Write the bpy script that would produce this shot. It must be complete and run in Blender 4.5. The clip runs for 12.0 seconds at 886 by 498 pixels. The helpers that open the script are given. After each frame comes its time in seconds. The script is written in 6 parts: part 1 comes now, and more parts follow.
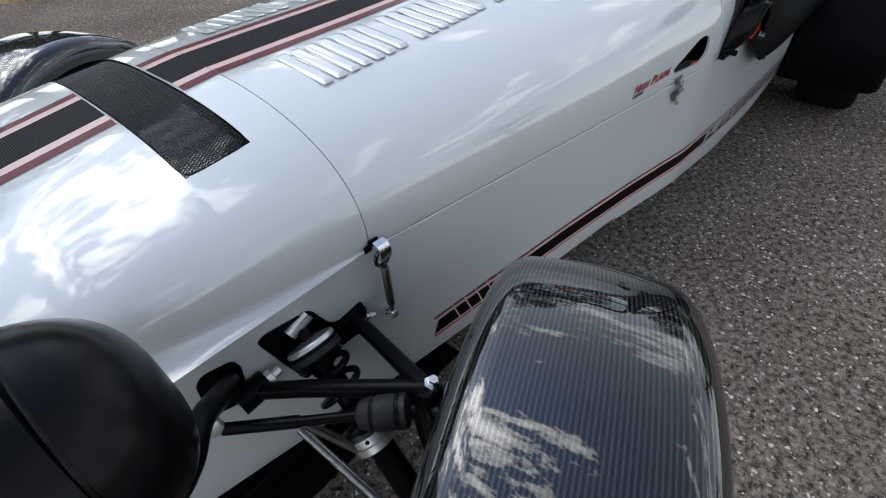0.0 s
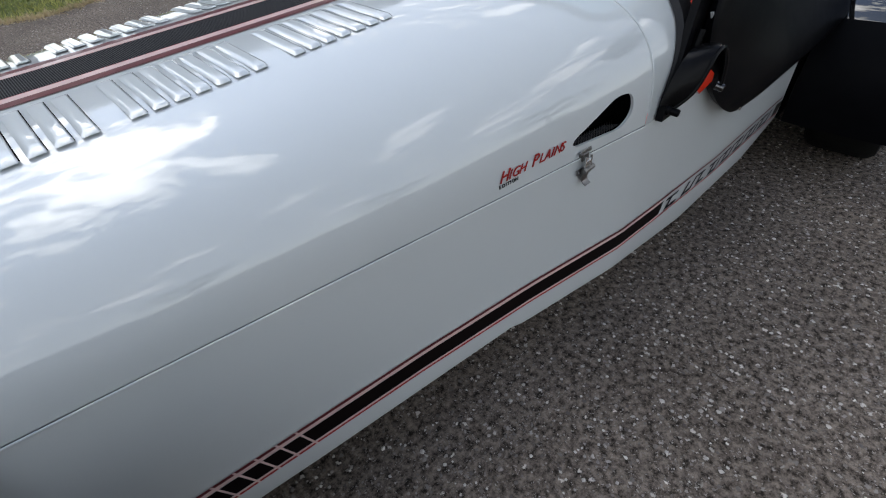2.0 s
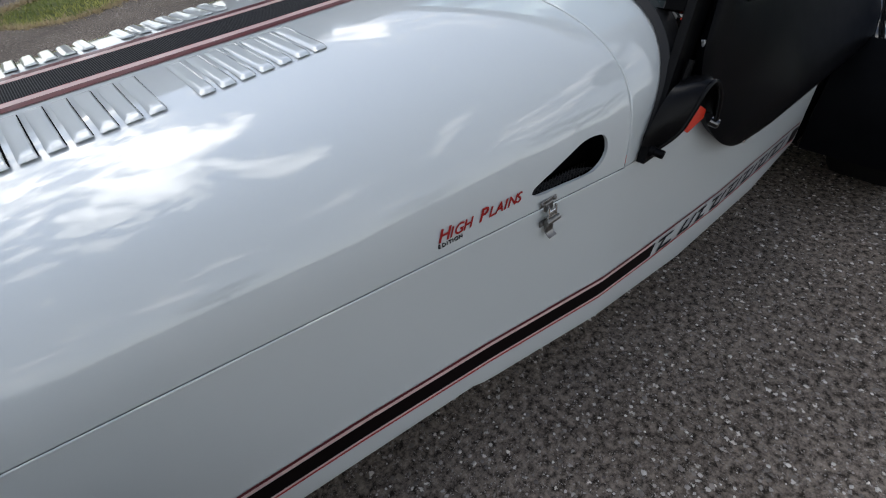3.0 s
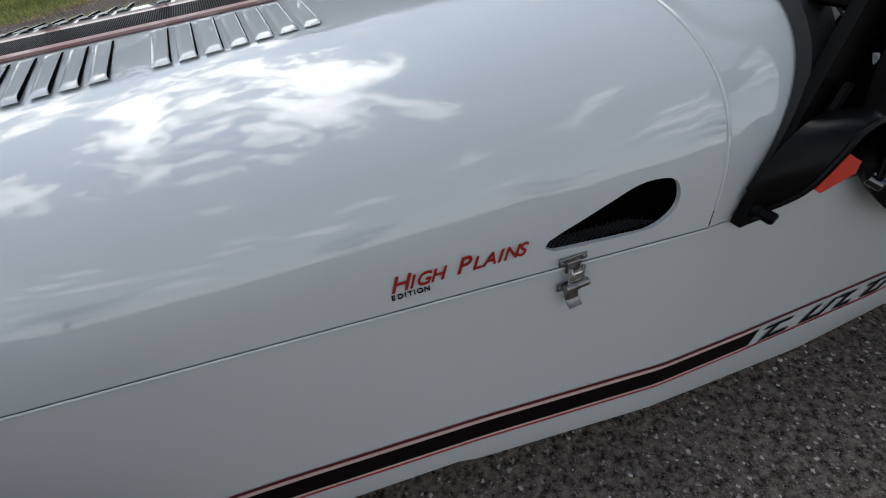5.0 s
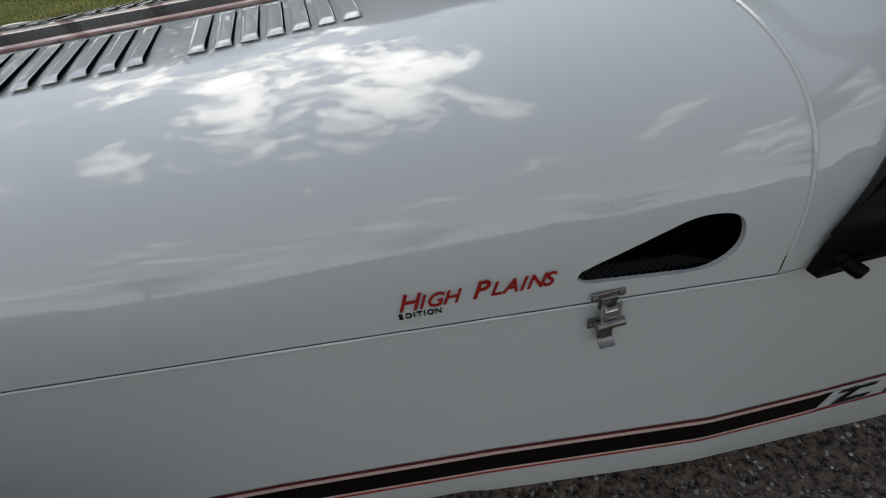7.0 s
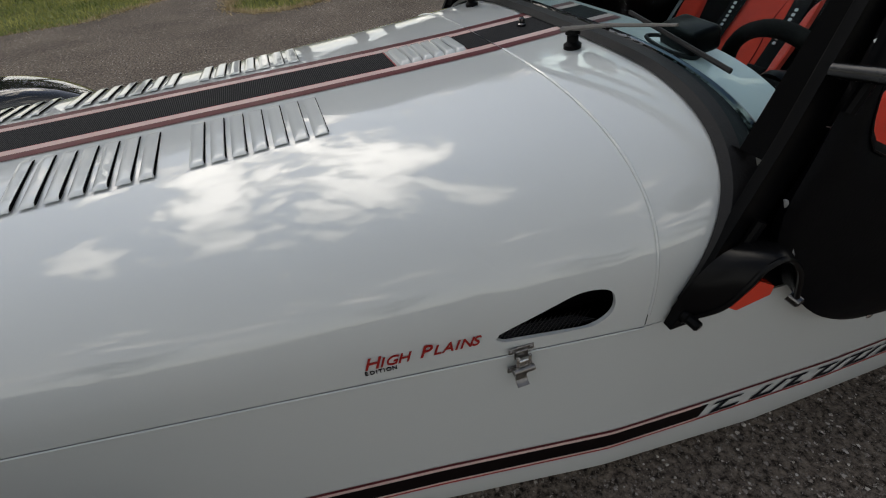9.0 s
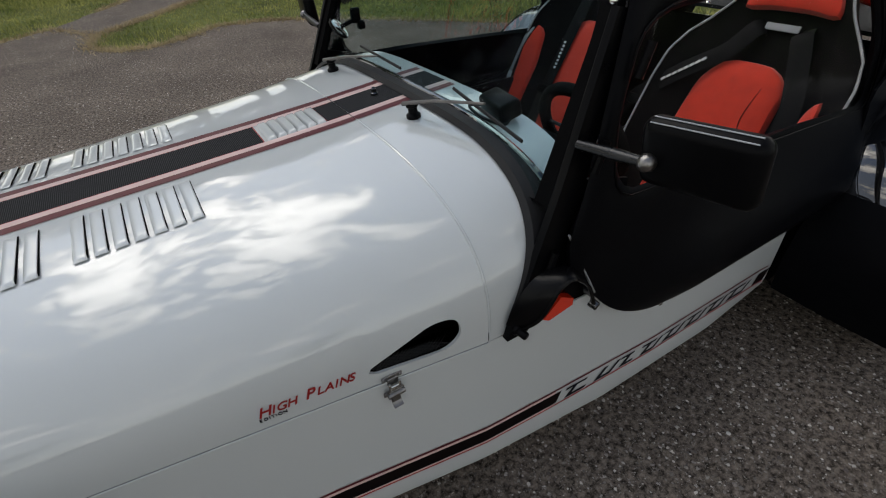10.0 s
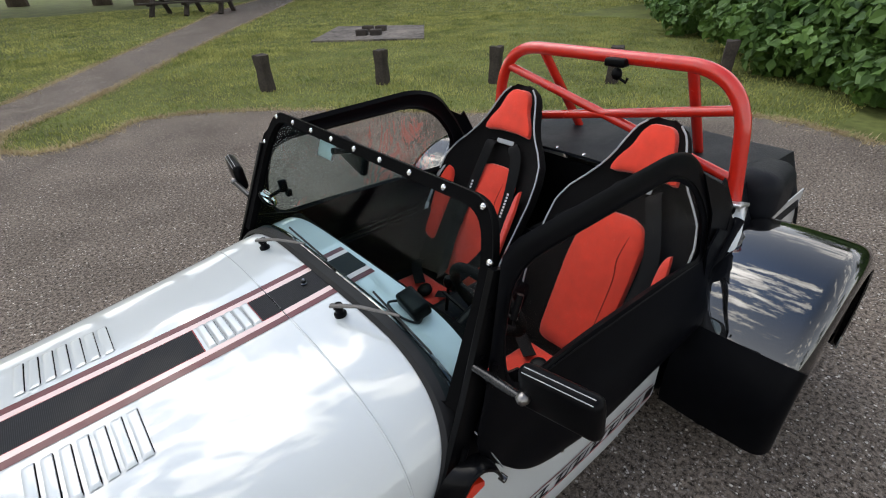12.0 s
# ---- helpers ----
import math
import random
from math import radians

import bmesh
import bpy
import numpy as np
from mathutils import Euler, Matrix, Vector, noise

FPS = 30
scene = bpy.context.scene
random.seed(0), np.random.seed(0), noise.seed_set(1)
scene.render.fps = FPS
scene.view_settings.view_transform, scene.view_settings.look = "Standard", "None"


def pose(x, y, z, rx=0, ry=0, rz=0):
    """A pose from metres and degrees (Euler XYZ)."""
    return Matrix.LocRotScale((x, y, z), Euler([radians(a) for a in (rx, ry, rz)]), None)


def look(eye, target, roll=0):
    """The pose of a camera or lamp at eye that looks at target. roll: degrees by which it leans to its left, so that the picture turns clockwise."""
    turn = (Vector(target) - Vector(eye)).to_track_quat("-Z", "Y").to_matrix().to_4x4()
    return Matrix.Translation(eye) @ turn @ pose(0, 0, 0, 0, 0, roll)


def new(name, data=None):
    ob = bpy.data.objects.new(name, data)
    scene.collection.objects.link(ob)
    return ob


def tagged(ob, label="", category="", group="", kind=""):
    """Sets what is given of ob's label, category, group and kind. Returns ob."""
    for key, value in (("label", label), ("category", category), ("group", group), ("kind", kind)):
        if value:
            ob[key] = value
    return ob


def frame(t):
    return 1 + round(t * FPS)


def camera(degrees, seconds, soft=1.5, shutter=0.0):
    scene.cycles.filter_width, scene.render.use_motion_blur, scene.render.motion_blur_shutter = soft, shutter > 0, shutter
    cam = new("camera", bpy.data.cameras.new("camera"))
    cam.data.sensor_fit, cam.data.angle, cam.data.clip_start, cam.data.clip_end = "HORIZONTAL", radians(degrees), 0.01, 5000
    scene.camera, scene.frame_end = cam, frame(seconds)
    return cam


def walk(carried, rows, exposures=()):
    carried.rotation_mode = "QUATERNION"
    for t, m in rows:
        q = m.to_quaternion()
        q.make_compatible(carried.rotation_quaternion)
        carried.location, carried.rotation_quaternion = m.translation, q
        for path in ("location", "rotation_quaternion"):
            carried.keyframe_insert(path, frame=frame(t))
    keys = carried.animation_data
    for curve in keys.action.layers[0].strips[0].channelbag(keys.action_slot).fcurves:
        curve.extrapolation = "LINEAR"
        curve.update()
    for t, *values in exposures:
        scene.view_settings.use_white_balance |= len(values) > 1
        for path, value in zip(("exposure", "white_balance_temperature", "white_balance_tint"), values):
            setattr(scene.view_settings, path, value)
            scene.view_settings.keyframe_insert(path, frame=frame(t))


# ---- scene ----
cam = camera(85.9, 12.0, soft=1.1)
PATH = [
    (0, (-1.396, -0.806, 0.938), (-0.286, 0.223, -0.368), -2.5),
    (0.5, (-1.301, -0.823, 0.926), (-0.207, 0.243, -0.365), -3.0),
    (1, (-1.157, -0.877, 0.92), (-0.081, 0.224, -0.356), -3.5),
    (1.5, (-1.03, -0.889, 0.917), (0.019, 0.236, -0.361), -3.8),
    (2, (-0.897, -0.842, 0.896), (0.14, 0.3, -0.377), -4.1),
    (2.5, (-0.806, -0.834, 0.901), (0.208, 0.334, -0.367), -4.4),
    (2.7, (-0.778, -0.833, 0.9), (0.226, 0.348, -0.363), -4.5),
    (4.3, (-0.526, -0.831, 0.857), (0.187, 0.541, -0.412), -6.0),
    (4.5, (-0.522, -0.82, 0.851), (0.139, 0.588, -0.405), -5.8),
    (5, (-0.506, -0.79, 0.83), (0.053, 0.676, -0.411), -5.7),
    (5.5, (-0.483, -0.778, 0.823), (0.006, 0.72, -0.409), -5.8),
    (6, (-0.473, -0.766, 0.818), (-0.049, 0.758, -0.406), -6.0),
    (6.5, (-0.47, -0.753, 0.809), (-0.087, 0.788, -0.406), -5.7),
    (6.7, (-0.465, -0.76, 0.812), (-0.134, 0.782, -0.418), -5.5),
    (8.3, (-0.448, -0.765, 0.846), (-0.08, 0.801, -0.343), -4.3),
    (8.5, (-0.458, -0.78, 0.882), (-0.069, 0.775, -0.313), -4.2),
    (9, (-0.452, -0.831, 0.962), (0.03, 0.681, -0.255), -3.6),
    (9.3, (-0.447, -0.864, 0.989), (0.134, 0.612, -0.229), -3.5),
    (9.5, (-0.438, -0.889, 1.017), (0.209, 0.556, -0.205), -3.4),
    (10, (-0.411, -0.934, 1.081), (0.403, 0.452, -0.109), -3.1),
    (10.5, (-0.369, -0.965, 1.174), (0.553, 0.387, 0.024), -2.8),
    (10.7, (-0.366, -0.954, 1.218), (0.597, 0.379, 0.079), -2.4),
    (11, (-0.358, -0.964, 1.277), (0.631, 0.37, 0.163), -2.4),
    (11.5, (-0.357, -0.957, 1.348), (0.696, 0.368, 0.281), -2.1),
    (12, (-0.357, -0.943, 1.398), (0.743, 0.38, 0.377), -2.2),
]
walk(cam, [(t, look(eye, target, roll)) for t, eye, target, roll in PATH],
     [(0.0, 0.54, 6900, 10), (1.0, 0.53, 6900, 10), (2.5, 0.42, 6950, 10), (4.5, 0.18, 7050, 10), (5.5, 0.06, 7150, 10), (6.5, -0.10, 7400, 10), (8.5, -0.15, 7800, 10),
      (9.0, -0.10, 7900, 10), (9.5, -0.02, 7850, 10), (10.0, 0.04, 7650, 10), (10.5, 0.16, 7500, 10), (11.0, 0.32, 7400, 10), (12.0, 0.74, 7450, 10)])

# ---- world, sun ----
world = bpy.data.worlds.new("sky")
scene.world = world
world.use_nodes = True
wn, wl = world.node_tree.nodes, world.node_tree.links
wn.clear()
SUN_EL, SUN_AZ = 54.0, -8.0  # degrees; azimuth clockwise from +y towards +x
sky = wn.new("ShaderNodeTexSky")
sky.sky_type, sky.sun_disc = "NISHITA", False
sky.dust_density, sky.ozone_density, sky.altitude = 0.3, 0.9, 300.0
sky.sun_elevation, sky.sun_rotation = radians(SUN_EL), radians(SUN_AZ)
tc = wn.new("ShaderNodeTexCoord")
sep = wn.new("ShaderNodeSeparateXYZ")
wl.new(tc.outputs["Generated"], sep.inputs[0])
zc = wn.new("ShaderNodeMath"); zc.operation = "MAXIMUM"; zc.inputs[1].default_value = 0.06
wl.new(sep.outputs["Z"], zc.inputs[0])
dx = wn.new("ShaderNodeMath"); dx.operation = "DIVIDE"
dy = wn.new("ShaderNodeMath"); dy.operation = "DIVIDE"
wl.new(sep.outputs["X"], dx.inputs[0]); wl.new(zc.outputs[0], dx.inputs[1])
wl.new(sep.outputs["Y"], dy.inputs[0]); wl.new(zc.outputs[0], dy.inputs[1])
comb = wn.new("ShaderNodeCombineXYZ")
wl.new(dx.outputs[0], comb.inputs[0]); wl.new(dy.outputs[0], comb.inputs[1])
drift = wn.new("ShaderNodeVectorMath"); drift.operation = "MULTIPLY_ADD"
drift.inputs[1].default_value, drift.inputs[2].default_value = (2.5, 1.25, 1.0), (-5.41, -32.17, 3.51)
wl.new(comb.outputs[0], drift.inputs[0])
cloud = wn.new("ShaderNodeTexNoise")
cloud.inputs["Scale"].default_value, cloud.inputs["Detail"].default_value = 1.0, 13.0
cloud.inputs["Roughness"].default_value, cloud.inputs["Distortion"].default_value = 0.69, 0.0
wl.new(drift.outputs[0], cloud.inputs["Vector"])
dens = cloud
# the cloud thickens on the sun's side of the sky and thins out overhead
SUN_DIR = (math.sin(radians(SUN_AZ)) * math.cos(radians(SUN_EL)), math.cos(radians(SUN_AZ)) * math.cos(radians(SUN_EL)), math.sin(radians(SUN_EL)))
side_w = wn.new("ShaderNodeVectorMath"); side_w.operation = "DOT_PRODUCT"
side_w.inputs[1].default_value = SUN_DIR
wl.new(tc.outputs["Generated"], side_w.inputs[0])
thick = wn.new("ShaderNodeMapRange")
thick.inputs["From Min"].default_value, thick.inputs["From Max"].default_value = 0.70, 0.97
thick.inputs["To Min"].default_value, thick.inputs["To Max"].default_value = -0.03, 0.012
wl.new(side_w.outputs["Value"], thick.inputs["Value"])
dens2 = wn.new("ShaderNodeMath"); dens2.operation = "ADD"
wl.new(dens.outputs[0], dens2.inputs[0]); wl.new(thick.outputs[0], dens2.inputs[1])
dens = dens2
cover = wn.new("ShaderNodeValToRGB")
cover.color_ramp.elements[0].position, cover.color_ramp.elements[1].position = 0.510, 0.524
wl.new(dens.outputs[0], cover.inputs["Fac"])
shade = wn.new("ShaderNodeValToRGB")
shade.color_ramp.elements[0].position, shade.color_ramp.elements[1].position = 0.512, 0.575
shade.color_ramp.elements[0].color, shade.color_ramp.elements[1].color = (6.5, 7.0, 7.8, 1), (13.5, 14.1, 15.2, 1)
wl.new(dens.outputs[0], shade.inputs["Fac"])
# clouds close to the sun are lit through and far brighter
pos = wn.new("ShaderNodeMath"); pos.operation = "MAXIMUM"; pos.inputs[1].default_value = 0.0
wl.new(side_w.outputs["Value"], pos.inputs[0])
powr = wn.new("ShaderNodeMath"); powr.operation = "POWER"; powr.inputs[1].default_value = 6.0
wl.new(pos.outputs[0], powr.inputs[0])
core = wn.new("ShaderNodeMapRange")
core.inputs["From Min"].default_value, core.inputs["From Max"].default_value = 0.53, 0.60
wl.new(dens.outputs[0], core.inputs["Value"])
glow = wn.new("ShaderNodeMath"); glow.operation = "MULTIPLY"
wl.new(powr.outputs[0], glow.inputs[0]); wl.new(core.outputs[0], glow.inputs[1])
gain = wn.new("ShaderNodeMath"); gain.operation = "MULTIPLY_ADD"
gain.inputs[1].default_value, gain.inputs[2].default_value = 0.8, 1.0
wl.new(glow.outputs[0], gain.inputs[0])
lit = wn.new("ShaderNodeVectorMath"); lit.operation = "SCALE"
wl.new(shade.outputs["Color"], lit.inputs[0]); wl.new(gain.outputs[0], lit.inputs["Scale"])
cmix = wn.new("ShaderNodeMix"); cmix.data_type = "RGBA"
wl.new(cover.outputs["Color"], cmix.inputs["Factor"])
deep = wn.new("ShaderNodeMix"); deep.data_type = "RGBA"; deep.blend_type = "MULTIPLY"
deep.inputs["Factor"].default_value = 1.0
deep.inputs["B"].default_value = (0.80, 0.92, 1.02, 1)
wl.new(sky.outputs["Color"], deep.inputs["A"])
# bright summer haze low over the horizon
haze = wn.new("ShaderNodeMapRange")
haze.inputs["From Min"].default_value, haze.inputs["From Max"].default_value = 0.08, 0.95
haze.inputs["To Min"].default_value, haze.inputs["To Max"].default_value = 0.66, 0.0
wl.new(sep.outputs["Z"], haze.inputs["Value"])
hmix = wn.new("ShaderNodeMix"); hmix.data_type = "RGBA"
hmix.inputs["B"].default_value = (9.1, 9.7, 10.5, 1)
wl.new(haze.outputs[0], hmix.inputs["Factor"]); wl.new(deep.outputs["Result"], hmix.inputs["A"])
wl.new(hmix.outputs["Result"], cmix.inputs["A"]); wl.new(lit.outputs[0], cmix.inputs["B"])
# thin high cloud spreads the sun's light over its own side of the sky
veil = wn.new("ShaderNodeMath"); veil.operation = "POWER"; veil.inputs[1].default_value = 5.0
wl.new(pos.outputs[0], veil.inputs[0])
veil_gain = wn.new("ShaderNodeMath"); veil_gain.operation = "MULTIPLY_ADD"
veil_gain.inputs[1].default_value, veil_gain.inputs[2].default_value = 0.95, 0.80
wl.new(veil.outputs[0], veil_gain.inputs[0])
veiled = wn.new("ShaderNodeVectorMath"); veiled.operation = "SCALE"
wl.new(cmix.outputs["Result"], veiled.inputs[0]); wl.new(veil_gain.outputs[0], veiled.inputs["Scale"])
bg = wn.new("ShaderNodeBackground"); bg.inputs["Strength"].default_value = 0.138
wo = wn.new("ShaderNodeOutputWorld")
wl.new(veiled.outputs[0], bg.inputs["Color"]); wl.new(bg.outputs[0], wo.inputs[0])

sun_data = bpy.data.lights.new("sun", "SUN")
sun_data.energy, sun_data.angle, sun_data.color = 0.2, radians(180), (1.0, 0.95, 0.88)
sun = new("sun", sun_data)
_d = Vector((math.sin(radians(SUN_AZ)) * math.cos(radians(SUN_EL)), math.cos(radians(SUN_AZ)) * math.cos(radians(SUN_EL)), math.sin(radians(SUN_EL))))
sun.matrix_world = look(_d * 30, (0, 0, 0))


# ---- materials ----
def nodes_of(m):
    return m.node_tree.nodes, m.node_tree.links


def mat(name, color, rough=0.5, metal=0.0, vary=0.12, scale=30.0, bump=0.0, bscale=200.0, coat=0.0, spec=0.5, rvary=0.1, sheen=0.0, coat_ior=1.5):
    """A surface with two scales of colour and gloss variation and fine relief."""
    m = bpy.data.materials.new(name)
    m.use_nodes = True
    n, l = nodes_of(m)
    b = n["Principled BSDF"]
    b.inputs["Metallic"].default_value = metal
    b.inputs["Coat Weight"].default_value, b.inputs["Coat Roughness"].default_value = coat, 0.015
    b.inputs["Coat IOR"].default_value = coat_ior
    b.inputs["Specular IOR Level"].default_value = spec
    b.inputs["Sheen Weight"].default_value = sheen
    co = n.new("ShaderNodeTexCoord")
    n1 = n.new("ShaderNodeTexNoise"); n1.inputs["Scale"].default_value, n1.inputs["Detail"].default_value = scale, 6.0
    n2 = n.new("ShaderNodeTexNoise"); n2.inputs["Scale"].default_value, n2.inputs["Detail"].default_value = scale / 9, 3.0
    l.new(co.outputs["Object"], n1.inputs["Vector"]); l.new(co.outputs["Object"], n2.inputs["Vector"])
    ad = n.new("ShaderNodeMath"); ad.operation = "ADD"
    l.new(n1.outputs["Fac"], ad.inputs[0]); l.new(n2.outputs["Fac"], ad.inputs[1])
    mr = n.new("ShaderNodeMapRange")
    mr.inputs["From Min"].default_value, mr.inputs["From Max"].default_value = 0.7, 1.3
    mr.inputs["To Min"].default_value, mr.inputs["To Max"].default_value = 1 - vary, 1 + vary
    l.new(ad.outputs[0], mr.inputs["Value"])
    mx = n.new("ShaderNodeVectorMath"); mx.operation = "SCALE"
    mx.inputs[0].default_value = color[:3]
    l.new(mr.outputs[0], mx.inputs["Scale"]); l.new(mx.outputs[0], b.inputs["Base Color"])
    rr = n.new("ShaderNodeMapRange")
    rr.inputs["From Min"].default_value, rr.inputs["From Max"].default_value = 0.7, 1.3
    rr.inputs["To Min"].default_value, rr.inputs["To Max"].default_value = max(0.0, rough * (1 - rvary)), min(1.0, rough * (1 + rvary))
    l.new(ad.outputs[0], rr.inputs["Value"]); l.new(rr.outputs[0], b.inputs["Roughness"])
    if bump:
        nb = n.new("ShaderNodeTexNoise"); nb.inputs["Scale"].default_value, nb.inputs["Detail"].default_value = bscale, 4.0
        l.new(co.outputs["Object"], nb.inputs["Vector"])
        bp = n.new("ShaderNodeBump"); bp.inputs["Strength"].default_value, bp.inputs["Distance"].default_value = bump, 0.002
        l.new(nb.outputs["Fac"], bp.inputs["Height"]); l.new(bp.outputs[0], b.inputs["Normal"])
    return m


def carbon(name, pitch=0.0022, dark=0.0006, light=0.022, coat=1.0, rough=0.22, gloss=0.32, relief=0.1):
    """Lacquered twill weave over the mesh's uv, which is in metres."""
    m = bpy.data.materials.new(name)
    m.use_nodes = True
    n, l = nodes_of(m)
    b = n["Principled BSDF"]
    b.inputs["Coat Weight"].default_value, b.inputs["Coat Roughness"].default_value = coat, 0.012
    b.inputs["Coat IOR"].default_value = 1.75
    b.inputs["Roughness"].default_value, b.inputs["Specular IOR Level"].default_value = rough, 0.2
    uv = n.new("ShaderNodeUVMap"); uv.uv_map = "UVMap"
    sp = n.new("ShaderNodeSeparateXYZ"); l.new(uv.outputs[0], sp.inputs[0])

    def math_node(op, a, bb):
        k = n.new("ShaderNodeMath"); k.operation = op
        for i, v in enumerate((a, bb)):
            if hasattr(v, "links"):
                l.new(v, k.inputs[i])
            elif v is not None:
                k.inputs[i].default_value = v
        return k.outputs[0]
    u, v = math_node("DIVIDE", sp.outputs[0], pitch), math_node("DIVIDE", sp.outputs[1], pitch)
    fu, fv = math_node("FLOOR", u, None), math_node("FLOOR", v, None)
    # columns of tow with stepped edges, as a tight twill shows
    tooth = math_node("MULTIPLY", math_node("LESS_THAN", math_node("PINGPONG", v, 1.0), 0.5), 0.16)
    u = math_node("ADD", u, tooth)
    s = math_node("MODULO", math_node("ADD", math_node("FLOOR", u, None), 4000.0), 2.0)
    warp = math_node("LESS_THAN", s, 1.0)
    cu, cv = math_node("PINGPONG", u, 0.5), math_node("PINGPONG", v, 0.5)
    inv = math_node("SUBTRACT", 1.0, warp)
    hgt = math_node("ADD", math_node("MULTIPLY", warp, cu), math_node("MULTIPLY", inv, cv))
    tone = math_node("ADD", math_node("MULTIPLY", warp, 0.7), math_node("MULTIPLY", hgt, 0.6))
    rp = n.new("ShaderNodeValToRGB")
    rp.color_ramp.elements[0].color, rp.color_ramp.elements[1].color = (dark, dark, dark * 1.05, 1), (light, light, light * 1.05, 1)
    l.new(tone, rp.inputs[0]); l.new(rp.outputs[0], b.inputs["Base Color"])
    l.new(math_node("MULTIPLY", math_node("MULTIPLY", warp, hgt), gloss * 2), b.inputs["Specular IOR Level"])
    bp = n.new("ShaderNodeBump"); bp.inputs["Strength"].default_value, bp.inputs["Distance"].default_value = relief, 0.0005
    l.new(hgt, bp.inputs["Height"]); l.new(bp.outputs[0], b.inputs["Normal"])
    return m


def glassy(name, color, alpha_mix, rough=0.01, crease=0.0):
    """Thin clear sheet: mostly see-through, with a mirror-like gloss."""
    m = bpy.data.materials.new(name)
    m.use_nodes = True
    n, l = nodes_of(m)
    n.remove(n["Principled BSDF"])
    tr = n.new("ShaderNodeBsdfTransparent"); tr.inputs[0].default_value = (*color, 1)
    gl = n.new("ShaderNodeBsdfGlossy"); gl.inputs["Roughness"].default_value = rough
    fr = n.new("ShaderNodeFresnel"); fr.inputs["IOR"].default_value = 1.45
    sc = n.new("ShaderNodeMath"); sc.operation = "MULTIPLY"; sc.inputs[1].default_value = alpha_mix
    l.new(fr.outputs[0], sc.inputs[0])
    if crease:
        co = n.new("ShaderNodeTexCoord")
        st = n.new("ShaderNodeVectorMath"); st.operation = "MULTIPLY"; st.inputs[1].default_value = (9.0, 9.0, 4.0)
        wave = n.new("ShaderNodeTexNoise"); wave.inputs["Scale"].default_value, wave.inputs["Detail"].default_value = 1.0, 3.0
        wave.inputs["Distortion"].default_value = 1.2
        bp = n.new("ShaderNodeBump"); bp.inputs["Strength"].default_value, bp.inputs["Distance"].default_value = crease, 0.02
        l.new(co.outputs["Object"], st.inputs[0]); l.new(st.outputs[0], wave.inputs["Vector"]); l.new(wave.outputs["Fac"], bp.inputs["Height"])
        l.new(bp.outputs[0], gl.inputs["Normal"]); l.new(bp.outputs[0], fr.inputs["Normal"])
    mx = n.new("ShaderNodeMixShader")
    l.new(sc.outputs[0], mx.inputs[0]); l.new(tr.outputs[0], mx.inputs[1]); l.new(gl.outputs[0], mx.inputs[2])
    l.new(mx.outputs[0], n["Material Output"].inputs[0])
    return m


WHITE = mat("white_paint", (0.562, 0.590, 0.588), 0.3, vary=0.006, scale=8, coat=1.0, rvary=0.02, spec=0.1, coat_ior=1.75)
CARBON = carbon("carbon_weave")
CARBON_FLAT = carbon("carbon_decal", pitch=0.0015, dark=0.028, light=0.033, coat=0.03, rough=0.45, gloss=0.05, relief=0.02)
MESH_BLACK = mat("black_mesh", (0.008, 0.008, 0.009), 0.3, vary=0.2, spec=0.25)
TRAY_BLACK = mat("smooth_black_tray", (0.004, 0.004, 0.004), 0.1, vary=0.1, coat=1.0, spec=0.2)
ARM_GREY = mat("grey_wiper_arm", (0.12, 0.11, 0.10), 0.45, vary=0.2, scale=80, bump=0.1, spec=0.4)
DARK_STEEL = mat("dark_steel", (0.045, 0.045, 0.046), 0.28, metal=0.9, vary=0.2, bump=0.1)
GLOSS_BLACK = mat("gloss_black", (0.003, 0.003, 0.0035), 0.12, vary=0.1, coat=1.0, bump=0.012, bscale=90, spec=0.1, coat_ior=2.0)
SATIN_BLACK = mat("satin_black", (0.003, 0.003, 0.0035), 0.30, vary=0.2, bump=0.06, bscale=500, spec=0.07)
SATIN_GLOSS = mat("smooth_black_plastic", (0.003, 0.003, 0.0035), 0.25, vary=0.2, bump=0.03, bscale=300, spec=0.13)
MATT_BLACK = mat("matt_black", (0.003, 0.003, 0.0033), 0.75, vary=0.3, bump=0.2, bscale=400, spec=0.03)
VINYL = mat("black_vinyl", (0.0028, 0.0030, 0.0040), 0.38, vary=0.2, bump=0.12, bscale=300, spec=0.05)
CANVAS = mat("boot_canvas", (0.007, 0.008, 0.011), 0.5, vary=0.15, bump=0.3, bscale=700, spec=0.14)
RUBBER = mat("rubber", (0.014, 0.014, 0.015), 0.55, vary=0.2, bump=0.2, bscale=300, spec=0.25)
TYRE = mat("tyre_rubber", (0.006, 0.006, 0.006), 0.8, vary=0.3, bump=0.4, bscale=250, spec=0.12)
STEEL = mat("bright_steel", (0.72, 0.72, 0.71), 0.2, metal=1.0, vary=0.08, scale=120, bump=0.05)
ALU = mat("cast_aluminium", (0.62, 0.62, 0.62), 0.35, metal=0.9, vary=0.1, scale=90, bump=0.2)
WORN_STEEL = mat("aged_steel", (0.26, 0.25, 0.24), 0.33, metal=1.0, vary=0.25, scale=150, bump=0.3)
RED_PAINT = mat("red_paint", (0.62, 0.022, 0.012), 0.25, vary=0.08, coat=0.7, bump=0.06, bscale=120)
RED_CLOTH = mat("red_suede", (0.80, 0.058, 0.032), 0.9, vary=0.12, scale=25, bump=0.5, bscale=900, spec=0.15, sheen=0.3)
